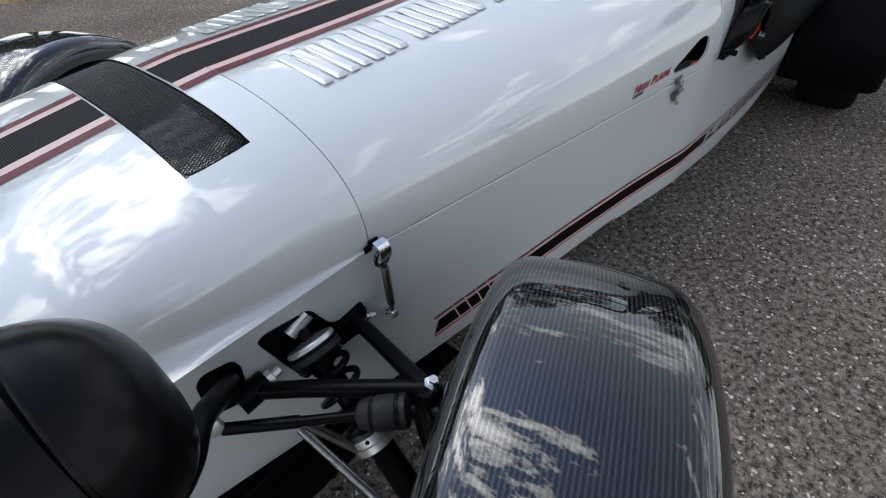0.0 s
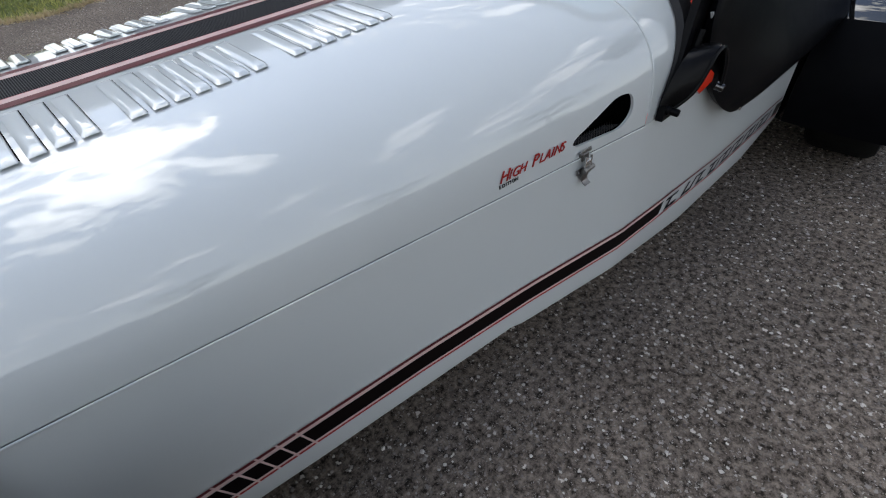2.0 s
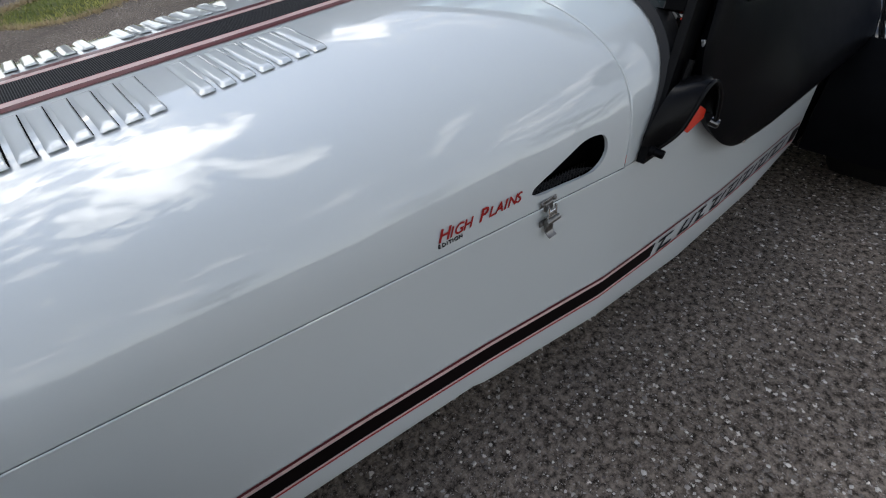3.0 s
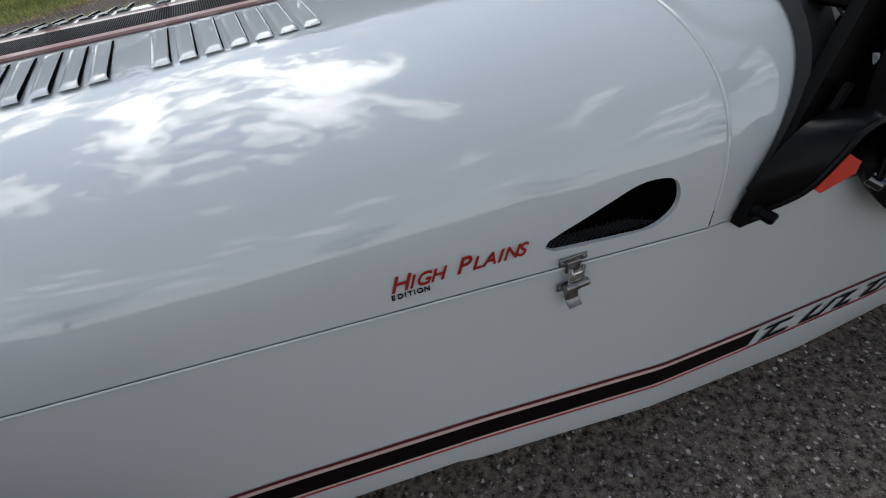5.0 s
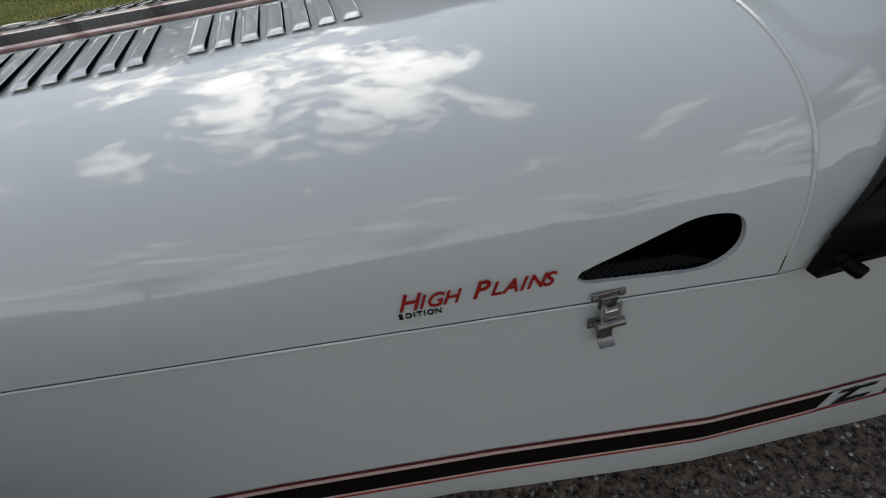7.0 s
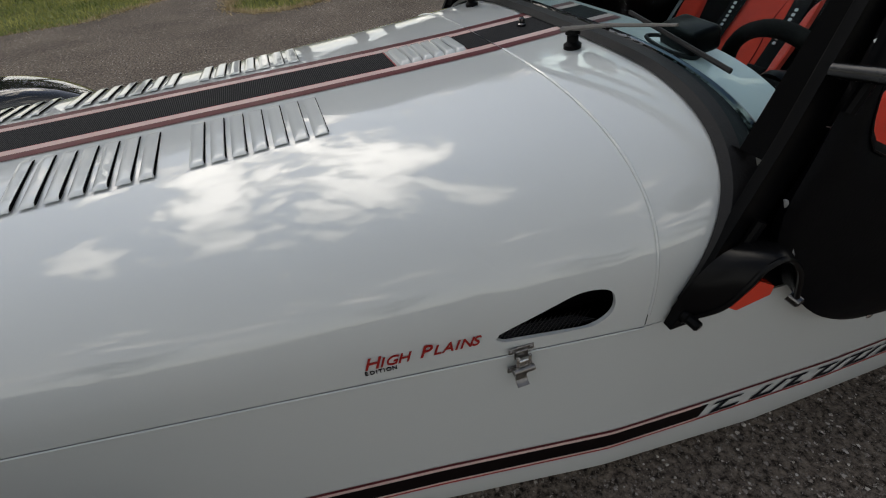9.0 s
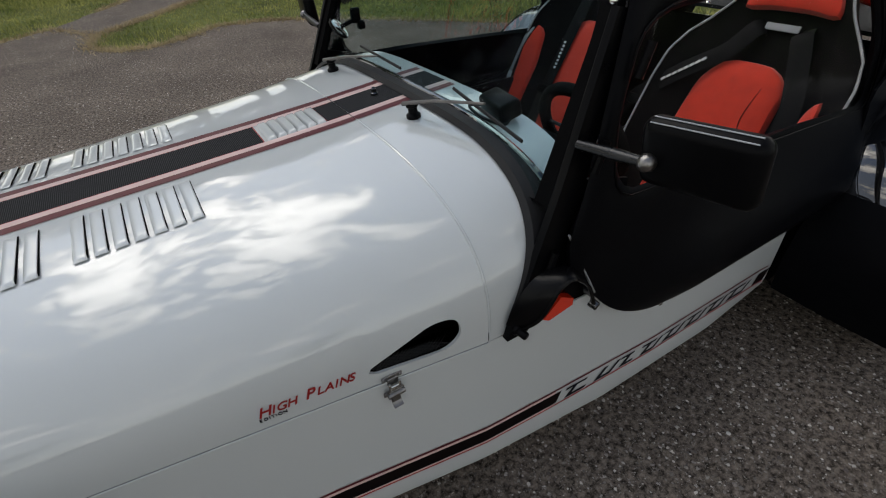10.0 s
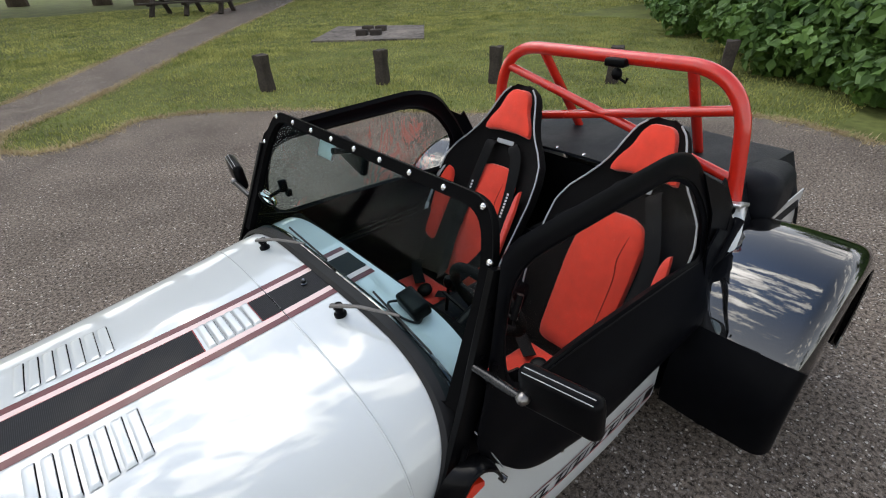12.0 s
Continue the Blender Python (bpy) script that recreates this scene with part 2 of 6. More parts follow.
BLACK_CLOTH = mat("black_seat_cloth", (0.006, 0.0055, 0.0055), 0.85, vary=0.3, bump=0.5, bscale=800, spec=0.1)
WEBBING = mat("black_webbing", (0.006, 0.006, 0.0065), 0.7, vary=0.2, bump=0.5, bscale=600, spec=0.12)
PIPING = mat("grey_piping", (0.36, 0.37, 0.38), 0.5, vary=0.1)
RED_LENS = mat("red_lens", (0.75, 0.035, 0.01), 0.15, vary=0.05, coat=0.8)
MAROON = mat("maroon_decal", (0.105, 0.012, 0.016), 0.35, vary=0.1, coat=0.25, spec=0.3)
DEEP_RED = mat("red_decal", (0.30, 0.012, 0.012), 0.35, vary=0.1, coat=0.25, spec=0.3)
PINK = mat("pale_pink_decal", (0.70, 0.50, 0.47), 0.35, vary=0.04, coat=0.6)
DECAL_BLACK = mat("black_decal", (0.005, 0.003, 0.0033), 0.4, vary=0.2, spec=0.06)
DECAL_INK = mat("ink_decal", (0.006, 0.007, 0.010), 0.4, vary=0.2, spec=0.06)
LETTER_RED = mat("red_lettering", (0.33, 0.012, 0.008), 0.35, vary=0.08, coat=0.25, spec=0.3)
WHITE_INK = mat("white_print", (0.7, 0.7, 0.7), 0.6, vary=0.05)
GLASS = glassy("tinted_glass", (0.60, 0.76, 0.79), 0.15)
CLEAR = glassy("clear_vinyl", (0.88, 0.87, 0.85), 0.30, 0.05, 0.5)
MIRROR = mat("mirror_glass", (0.85, 0.87, 0.88), 0.02, metal=1.0, vary=0.01)
GREEN_WIRE = mat("green_wire", (0.02, 0.14, 0.07), 0.4)


# ---- shape tools ----
def part(name, bm, material, parent=None, label="", smooth=True):
    me = bpy.data.meshes.new(name)
    bmesh.ops.recalc_face_normals(bm, faces=bm.faces[:])
    bm.to_mesh(me)
    bm.free()
    me.materials.append(material)
    if smooth:
        for p in me.polygons:
            p.use_smooth = True
        me.set_sharp_from_angle(angle=radians(38))
    ob = new(name, me)
    ob.parent = parent
    if label:
        ob["label"] = label
    return ob


def thing(name, label, category, group="", at=(0, 0, 0)):
    e = new(name)
    e.location = at
    e.empty_display_size = 0.1
    return tagged(e, label, category, group)


def join(*bms):
    out = bmesh.new()
    for b in bms:
        me = bpy.data.meshes.new("tmp")
        b.to_mesh(me)
        b.free()
        out.from_mesh(me)
        bpy.data.meshes.remove(me)
    return out


def grid(P, uv=None, close_u=False):
    """Quads over a table of points P[i][j]; uv gives each point its place in metres."""
    bm = bmesh.new()
    V = [[bm.verts.new(p) for p in row] for row in P]
    lay = bm.loops.layers.uv.new("UVMap") if uv is not None else None
    ni = len(V)
    for i in range(ni if close_u else ni - 1):
        for j in range(len(V[0]) - 1):
            ids = [(i, j), ((i + 1) % ni, j), ((i + 1) % ni, j + 1), (i, j + 1)]
            vs = [V[a][b] for a, b in ids]
            if len(set(vs)) < 4:
                continue
            f = bm.faces.new(vs)
            if lay:
                for lp, (a, b) in zip(f.loops, ids):
                    lp[lay].uv = uv[a][b]
    return bm


def thicken(bm, d):
    """Gives an open sheet a thickness d along its normals, away from the shown side."""
    bmesh.ops.recalc_face_normals(bm, faces=bm.faces[:])
    bmesh.ops.solidify(bm, geom=bm.faces[:], thickness=d)
    return bm


def slab(rows, off):
    """A closed sheet: the table of points, and the same shifted by off."""
    o = Vector(off)
    bm = bmesh.new()
    A = [[bm.verts.new(p) for p in r] for r in rows]
    B = [[bm.verts.new(Vector(p) + o) for p in r] for r in rows]
    ni, nj = len(A), len(A[0])
    for i in range(ni - 1):
        for j in range(nj - 1):
            bm.faces.new((A[i][j], A[i + 1][j], A[i + 1][j + 1], A[i][j + 1]))
            bm.faces.new((B[i][j], B[i][j + 1], B[i + 1][j + 1], B[i + 1][j]))
    for i in range(ni - 1):
        for j in (0, nj - 1):
            bm.faces.new((A[i][j], A[i + 1][j], B[i + 1][j], B[i][j]))
    for j in range(nj - 1):
        for i in (0, ni - 1):
            bm.faces.new((A[i][j], A[i][j + 1], B[i][j + 1], B[i][j]))
    return bm


def spline(pts, n=8, closed=False):
    """Catmull-Rom through the points."""
    P = [Vector(p) for p in pts]
    out, m = [], len(P)
    for i in range(m if closed else m - 1):
        g = (lambda k: P[k % m]) if closed else (lambda k: P[min(max(k, 0), m - 1)])
        a, b, c, d = g(i - 1), g(i), g(i + 1), g(i + 2)
        for k in range(n):
            t = k / n
            out.append(0.5 * (2 * b + (c - a) * t + (2 * a - 5 * b + 4 * c - d) * t * t + (3 * b - a - 3 * c + d) * t ** 3))
    if not closed:
        out.append(P[-1])
    return out


def rounded(pts, r, n=6, closed=False):
    """A polyline whose corners are turned with radius about r."""
    P = [Vector(p) for p in pts]
    out = [] if closed else [P[0]]
    rng = range(len(P)) if closed else range(1, len(P) - 1)
    for i in rng:
        a, b, c = P[i - 1], P[i], P[(i + 1) % len(P)]
        u, v = a - b, c - b
        k = min(r, u.length * 0.48, v.length * 0.48)
        s, e = b + u.normalized() * k, b + v.normalized() * k
        for q in range(n + 1):
            t = q / n
            out.append(s * (1 - t) ** 2 + b * 2 * t * (1 - t) + e * t * t)
    if not closed:
        out.append(P[-1])
    return out


def tube(path, r, seg=12, closed=False, flat=1.0, up=None, rs=None):
    """A pipe along a path; flat squashes it along its second axis; rs gives each point its radius."""
    P = [Vector(p) for p in path]
    n = len(P)
    tang = []
    for i in range(n):
        a = P[i - 1] if (i or closed) else P[0]
        b = P[(i + 1) % n] if (i < n - 1 or closed) else P[-1]
        tang.append((b - a).normalized())
    ref = Vector(up) if up else (Vector((0, 0, 1)) if abs(tang[0].z) < 0.9 else Vector((1, 0, 0)))
    rows = []
    for i in range(n):
        side = tang[i].cross(ref)
        if side.length < 1e-4:
            side = tang[i].orthogonal()
        side.normalize()
        top = side.cross(tang[i]).normalized()
        if not up:
            ref = top
        q = rs[i] if rs else r
        rows.append([P[i] + side * (math.cos(2 * math.pi * k / seg) * q) + top * (math.sin(2 * math.pi * k / seg) * q * flat) for k in range(seg)])
    bm = bmesh.new()
    V = [[bm.verts.new(p) for p in row] for row in rows]
    for i in range(n if closed else n - 1):
        for k in range(seg):
            bm.faces.new((V[i][k], V[(i + 1) % n][k], V[(i + 1) % n][(k + 1) % seg], V[i][(k + 1) % seg]))
    if not closed:
        bm.faces.new(V[0]); bm.faces.new(V[-1][::-1])
    return bm


def lathe(profile, base, axis, seg=24):
    """Turns (radius, height) pairs round an axis through base."""
    ax = Vector(axis).normalized()
    u = ax.orthogonal().normalized()
    v = ax.cross(u)
    bm = bmesh.new()
    rows = []
    for r, h in profile:
        c = Vector(base) + ax * h
        rows.append([bm.verts.new(c + (u * math.cos(2 * math.pi * k / seg) + v * math.sin(2 * math.pi * k / seg)) * max(r, 1e-5)) for k in range(seg)])
    for a, b in zip(rows, rows[1:]):
        for k in range(seg):
            bm.faces.new((a[k], a[(k + 1) % seg], b[(k + 1) % seg], b[k]))
    bm.faces.new(rows[0]); bm.faces.new(rows[-1])
    return bm


def rbox(c, size, r=0.01, m=None, seg=3):
    """A block with turned edges."""
    bm = bmesh.new()
    bmesh.ops.create_cube(bm, size=1.0)
    for v in bm.verts:
        v.co = Vector((v.co.x * size[0], v.co.y * size[1], v.co.z * size[2]))
    bmesh.ops.bevel(bm, geom=bm.edges[:], offset=min(r, min(size) * 0.49), segments=seg, affect="EDGES", profile=0.5)
    mm = Matrix.Translation(c) @ (m.to_4x4() if m else Matrix.Identity(4))
    bmesh.ops.transform(bm, matrix=mm, verts=bm.verts[:])
    return bm


def plate(poly, to3, thick, bevel=0.0):
    """A flat outline (a, b) mapped by to3(a, b, h) to a plate from h = 0 to h = thick."""
    bm = bmesh.new()
    A = [bm.verts.new(to3(a, b, 0.0)) for a, b in poly]
    B = [bm.verts.new(to3(a, b, thick)) for a, b in poly]
    bm.faces.new(A[::-1])
    top = bm.faces.new(B)
    for i in range(len(A)):
        j = (i + 1) % len(A)
        bm.faces.new((A[i], A[j], B[j], B[i]))
    if bevel:
        bmesh.ops.bevel(bm, geom=list(top.edges), offset=bevel, segments=2, affect="EDGES", profile=0.5)
    return bm


def ring_plate(outer, inner, to3, thick):
    """A flat frame between two outlines with the same number of points."""
    n = len(outer)
    bm = bmesh.new()
    L = [[bm.verts.new(to3(a, b, h)) for a, b in poly] for poly in (outer, inner) for h in (0.0, thick)]
    oa, ob_, ia, ib = L
    for i in range(n):
        j = (i + 1) % n
        bm.faces.new((oa[i], oa[j], ia[j], ia[i])); bm.faces.new((ob_[i], ob_[j], ib[j], ib[i]))
        bm.faces.new((oa[i], oa[j], ob_[j], ob_[i])); bm.faces.new((ia[i], ia[j], ib[j], ib[i]))
    return bm


def resample(pts, n, closed=True):
    """n points evenly along a 2D outline."""
    P = [Vector((*p[:2], 0)) for p in pts]
    if closed:
        P.append(P[0])
    d = [0.0]
    for a, b in zip(P, P[1:]):
        d.append(d[-1] + (b - a).length)
    out, k = [], 0
    for i in range(n):
        s = d[-1] * i / (n if closed else n - 1)
        while k < len(d) - 2 and d[k + 1] < s:
            k += 1
        t = (s - d[k]) / max(1e-9, d[k + 1] - d[k])
        q = P[k].lerp(P[k + 1], min(1, t))
        out.append((q.x, q.y))
    return out


def lettering(text, size, m, material, name, parent, label="", shear=0.0, squeeze=1.0, depth=0.0004, weight=0.014):
    """Words in the built-in font as a thin mesh on the plane m (x along, y up, z out)."""
    cu = bpy.data.curves.new("words", "FONT")
    cu.body, cu.size, cu.extrude, cu.shear, cu.offset = text, size, depth, shear, size * weight
    tmp = bpy.data.objects.new("words", cu)
    scene.collection.objects.link(tmp)
    dg = bpy.context.evaluated_depsgraph_get()
    me = bpy.data.meshes.new_from_object(tmp.evaluated_get(dg))
    bpy.data.objects.remove(tmp)
    for v in me.vertices:
        v.co = m @ Vector((v.co.x * squeeze, v.co.y, v.co.z))
    me.materials.clear()
    me.materials.append(material)
    ob = new(name, me)
    ob.parent = parent
    if label:
        ob["label"] = label
    return ob


def lerp_table(x, xs, ys):
    return float(np.interp(x, xs, ys))


# ---- ground and setting ----
def flat_sheet(name, outline, z, material, label, category, n_edge=0, jitter=0.0, thick=0.0):
    pts = resample(outline, n_edge) if n_edge else outline
    rnd = random.Random(7)
    pts = [(x + rnd.uniform(-jitter, jitter), y + rnd.uniform(-jitter, jitter)) for x, y in pts]
    bm = bmesh.new()
    top = [bm.verts.new((a, b, z)) for a, b in pts]
    es = [bm.edges.new((top[i], top[(i + 1) % len(top)])) for i in range(len(top))]
    bmesh.ops.triangle_fill(bm, use_beauty=True, use_dissolve=False, edges=es)
    if thick:
        low = [bm.verts.new((a, b, z - thick)) for a, b in pts]
        for i in range(len(top)):
            j = (i + 1) % len(top)
            bm.faces.new((top[i], low[i], low[j], top[j]))
    ob = part(name, bm, material, smooth=False)
    return tagged(ob, label, category, kind="structure")


def asphalt_material():
    m = bpy.data.materials.new("worn_asphalt")
    m.use_nodes = True
    n, l = nodes_of(m)
    b = n["Principled BSDF"]
    b.inputs["Roughness"].default_value = 0.85
    b.inputs["Specular IOR Level"].default_value = 0.06
    co = n.new("ShaderNodeTexCoord")
    big = n.new("ShaderNodeTexNoise"); big.inputs["Scale"].default_value, big.inputs["Detail"].default_value = 1.7, 7.0
    mid = n.new("ShaderNodeTexNoise"); mid.inputs["Scale"].default_value, mid.inputs["Detail"].default_value = 60.0, 8.0
    mid.inputs["Roughness"].default_value = 0.75
    vo = n.new("ShaderNodeTexVoronoi"); vo.inputs["Scale"].default_value = 78.0
    vo2 = n.new("ShaderNodeTexVoronoi"); vo2.inputs["Scale"].default_value = 210.0
    jag = n.new("ShaderNodeTexNoise"); jag.inputs["Scale"].default_value, jag.inputs["Detail"].default_value = 160.0, 2.0
    l.new(co.outputs["Object"], jag.inputs["Vector"])
    bent = n.new("ShaderNodeVectorMath"); bent.operation = "MULTIPLY_ADD"; bent.inputs[1].default_value = (0.014, 0.014, 0.014)
    l.new(jag.outputs["Color"], bent.inputs[0]); l.new(co.outputs["Object"], bent.inputs[2])
    for k in (big, mid):
        l.new(co.outputs["Object"], k.inputs["Vector"])
    for k in (vo, vo2):
        l.new(bent.outputs[0], k.inputs["Vector"])
    base = n.new("ShaderNodeValToRGB")
    e = base.color_ramp.elements
    e[0].position, e[0].color = 0.40, (0.030, 0.024, 0.019, 1)
    e[1].position, e[1].color = 0.63, (0.310, 0.254, 0.210, 1)
    l.new(mid.outputs["Fac"], base.inputs["Fac"])
    # light stones worn free of tar, picked at random from the cells
    def stones(v, share, size):
        sx = n.new("ShaderNodeSeparateColor"); l.new(v.outputs["Color"], sx.inputs[0])
        pick = n.new("ShaderNodeMath"); pick.operation = "LESS_THAN"; pick.inputs[1].default_value = share
        l.new(sx.outputs[0], pick.inputs[0])
        near = n.new("ShaderNodeMapRange")
        near.inputs["From Min"].default_value, near.inputs["From Max"].default_value = size, size * 0.7
        l.new(v.outputs["Distance"], near.inputs["Value"])
        mu = n.new("ShaderNodeMath"); mu.operation = "MULTIPLY"
        l.new(pick.outputs[0], mu.inputs[0]); l.new(near.outputs[0], mu.inputs[1])
        return mu.outputs[0], sx.outputs[1]
    f1, t1 = stones(vo, 0.17, 0.40)
    f2, t2 = stones(vo2, 0.28, 0.44)
    sc1 = n.new("ShaderNodeValToRGB")
    sc1.color_ramp.elements[0].color, sc1.color_ramp.elements[1].color = (0.13, 0.11, 0.10, 1), (0.78, 0.72, 0.65, 1)
    l.new(t1, sc1.inputs[0])
    sc2 = n.new("ShaderNodeValToRGB")
    sc2.color_ramp.elements[0].color, sc2.color_ramp.elements[1].color = (0.11, 0.095, 0.085, 1), (0.42, 0.38, 0.34, 1)
    l.new(t2, sc2.inputs[0])
    m1 = n.new("ShaderNodeMix"); m1.data_type = "RGBA"
    l.new(f2, m1.inputs["Factor"]); l.new(base.outputs[0], m1.inputs["A"]); l.new(sc2.outputs[0], m1.inputs["B"])
    m2 = n.new("ShaderNodeMix"); m2.data_type = "RGBA"
    l.new(f1, m2.inputs["Factor"]); l.new(m1.outputs["Result"], m2.inputs["A"]); l.new(sc1.outputs[0], m2.inputs["B"])
    tint = n.new("ShaderNodeMapRange"); tint.inputs["From Min"].default_value, tint.inputs["From Max"].default_value = 0.3, 0.7
    tint.inputs["To Min"].default_value, tint.inputs["To Max"].default_value = 0.76, 1.17
    l.new(big.outputs["Fac"], tint.inputs["Value"])
    sc = n.new("ShaderNodeVectorMath"); sc.operation = "SCALE"
    l.new(m2.outputs["Result"], sc.inputs[0]); l.new(tint.outputs[0], sc.inputs["Scale"])
    l.new(sc.outputs[0], b.inputs["Base Color"])
    hh = n.new("ShaderNodeMath"); hh.operation = "ADD"
    l.new(mid.outputs["Fac"], hh.inputs[0]); l.new(f1, hh.inputs[1])
    bp = n.new("ShaderNodeBump"); bp.inputs["Strength"].default_value, bp.inputs["Distance"].default_value = 0.9, 0.004
    l.new(hh.outputs[0], bp.inputs["Height"]); l.new(bp.outputs[0], b.inputs["Normal"])
    return m


ASPHALT = asphalt_material()
TURF = mat("turf", (0.115, 0.13, 0.042), 0.95, vary=0.45, scale=9, bump=0.8, bscale=60, spec=0.1)
CONCRETE = mat("concrete", (0.15, 0.13, 0.115), 0.9, vary=0.75, scale=9, bump=0.3, bscale=80, spec=0.2)
POST_WOOD = mat("weathered_wood", (0.055, 0.045, 0.038), 0.85, vary=0.45, scale=40, bump=0.6, bscale=60, spec=0.2)
BARK = mat("bark", (0.07, 0.055, 0.04), 0.9, vary=0.4, scale=18, bump=0.8, bscale=40, spec=0.1)


def leaf_material(name, a, b_):
    m = bpy.data.materials.new(name)
    m.use_nodes = True
    n, l = nodes_of(m)
    b = n["Principled BSDF"]
    b.inputs["Roughness"].default_value, b.inputs["Specular IOR Level"].default_value = 0.55, 0.35
    g = n.new("ShaderNodeNewGeometry")
    rp = n.new("ShaderNodeValToRGB")
    rp.color_ramp.elements[0].color, rp.color_ramp.elements[1].color = (*a, 1), (*b_, 1)
    # paler and darker patches over a metre or so, on top of the leaf-to-leaf spread
    co = n.new("ShaderNodeTexCoord")
    patch = n.new("ShaderNodeTexNoise"); patch.inputs["Scale"].default_value, patch.inputs["Detail"].default_value = 1.4, 5.0
    l.new(co.outputs["Object"], patch.inputs["Vector"])
    spread = n.new("ShaderNodeMapRange")
    spread.inputs["From Min"].default_value, spread.inputs["From Max"].default_value = 0.32, 0.68
    l.new(patch.outputs["Fac"], spread.inputs["Value"])
    both = n.new("ShaderNodeMix"); both.inputs["Factor"].default_value = 0.55
    l.new(g.outputs["Random Per Island"], both.inputs["A"]); l.new(spread.outputs[0], both.inputs["B"])
    l.new(both.outputs["Result"], rp.inputs[0]); l.new(rp.outputs[0], b.inputs["Base Color"])
    tl = n.new("ShaderNodeBsdfTranslucent")
    l.new(rp.outputs[0], tl.inputs[0])
    mx = n.new("ShaderNodeMixShader"); mx.inputs[0].default_value = 0.25
    l.new(b.outputs[0], mx.inputs[1]); l.new(tl.outputs[0], mx.inputs[2])
    l.new(mx.outputs[0], n["Material Output"].inputs[0])
    return m


GRASS = leaf_material("grass_blades", (0.045, 0.095, 0.012), (0.60, 0.56, 0.19))
LEAF = leaf_material("shrub_leaves", (0.022, 0.065, 0.014), (0.15, 0.27, 0.06))
TREE_LEAF = leaf_material("tree_leaves", (0.015, 0.032, 0.010), (0.05, 0.085, 0.022))

flat_sheet("ground", [(-400, -400), (400, -400), (400, 400), (-400, 400)], -0.012, TURF, "short green turf reaching to the horizon", "ground")
LOT = [(-40, -30), (26, -30), (16, -9), (8.5, -4.0), (5.6, -1.6), (4.90, -0.42), (5.03, -0.04), (5.15, 0.35), (5.10, 0.70), (3.95, 2.15), (3.15, 3.03), (2.45, 3.95),
       (1.8, 4.73), (1.3, 5.15), (1.0, 5.38), (0.5, 5.45), (0.15, 5.08), (-0.18, 4.88), (-0.5, 4.90), (-0.76, 5.27), (-0.70, 5.9), (-1.15, 6.85), (-1.65, 6.3), (-2.2, 5.5), (-4.2, 4.9), (-9, 5.2), (-40, 7)]
flat_sheet("pavement", LOT, 0.0, ASPHALT, "worn grey-brown asphalt car park with light stones", "pavement", n_edge=700, jitter=0.02, thick=0.03)
PATHWAY = [(-1.15, 6.8), (-0.72, 5.9), (0.22, 7.14), (0.66, 7.77), (2.0, 9.96), (4.55, 14.1), (8.6, 20.4), (14, 29), (12.6, 31.5), (8.0, 24.6), (4.0, 16.6), (0.95, 10.8), (-0.65, 7.77)]
flat_sheet("footpath", PATHWAY, 0.004, ASPHALT, "narrow pale asphalt footpath across the grass", "footpath", n_edge=300, jitter=0.03, thick=0.02)
flat_sheet("concrete_pad", [(5.05, 10.03), (6.89, 8.16), (8.67, 10.35), (7.1, 12.3)], 0.03, CONCRETE, "square weathered concrete slab in the grass", "slab", thick=0.06)


# ---- the car's skin ----
ZS = 0.503


def NX(x):
    """How square the cross-section is."""
    return lerp_table(x, (-1.0895, -0.55, -0.09, 0.1), (2.6, 2.7, 3.3, 3.8))


def W(x):
    return 0.380 + 0.135 * (x + 1.09) if x < -0.09 else 0.515 + 0.042 * (x + 0.09)


def ZT(x):
    return lerp_table(x, (-1.147, -0.829, -0.416, -0.26, -0.12, 0.0, 0.1, 0.25), (0.682, 0.696, 0.718, 0.727, 0.737, 0.748, 0.758, 0.768))


def skin(x, th, lift=0.0, w=None, zt=None, zs=None, n=None):
    """A point of the bonnet's skin at x, at the angle th from the camera-side seam over the top."""
    w, zt, zs, n = w or W(x), zt or ZT(x), ZS if zs is None else zs, n or NX(x)
    c, s = math.cos(th), math.sin(th)
    y = -w * math.copysign(abs(c) ** (2 / n), c)
    z = zs + (zt - zs) * max(s, 0.0) ** (2 / n)
    if lift:
        gy = -math.copysign(abs(c) ** (2 - 2 / n), c) / w
        gz = max(s, 0.0) ** (2 - 2 / n) / (zt - zs)
        k = lift / max(1e-6, math.hypot(gy, gz))
        y, z = y + gy * k, z + gz * k
    return (x, y, z)


def th_of_y(x, y, w=None):
    w, n = w or W(x), NX(x)
    r = min(1.0, abs(y) / w)
    a = math.acos(r ** (n / 2))
    return a if y < 0 else math.pi - a


def th_of_z(x, z):
    r = min(1.0, max(0.0, (z - ZS) / (ZT(x) - ZS)))
    return math.asin(r ** (NX(x) / 2))


def skin_z(x, y):
    return skin(x, th_of_y(x, y))[2]


def ribbon(x0, x1, y0, y1, lift, nx=24, ny=4, fn=None):
    """A thin decal that follows the skin between two x and two y."""
    fn = fn or (lambda x, y: skin(x, th_of_y(x, y), lift))
    xs, ys = np.linspace(x0, x1, nx), np.linspace(y0, y1, ny)
    return grid([[fn(x, y) for y in ys] for x in xs], [[(x, y) for y in ys] for x in xs])


car = thing("sports_car", "white open two-seat sports car with carbon stripes parked on asphalt", "car")

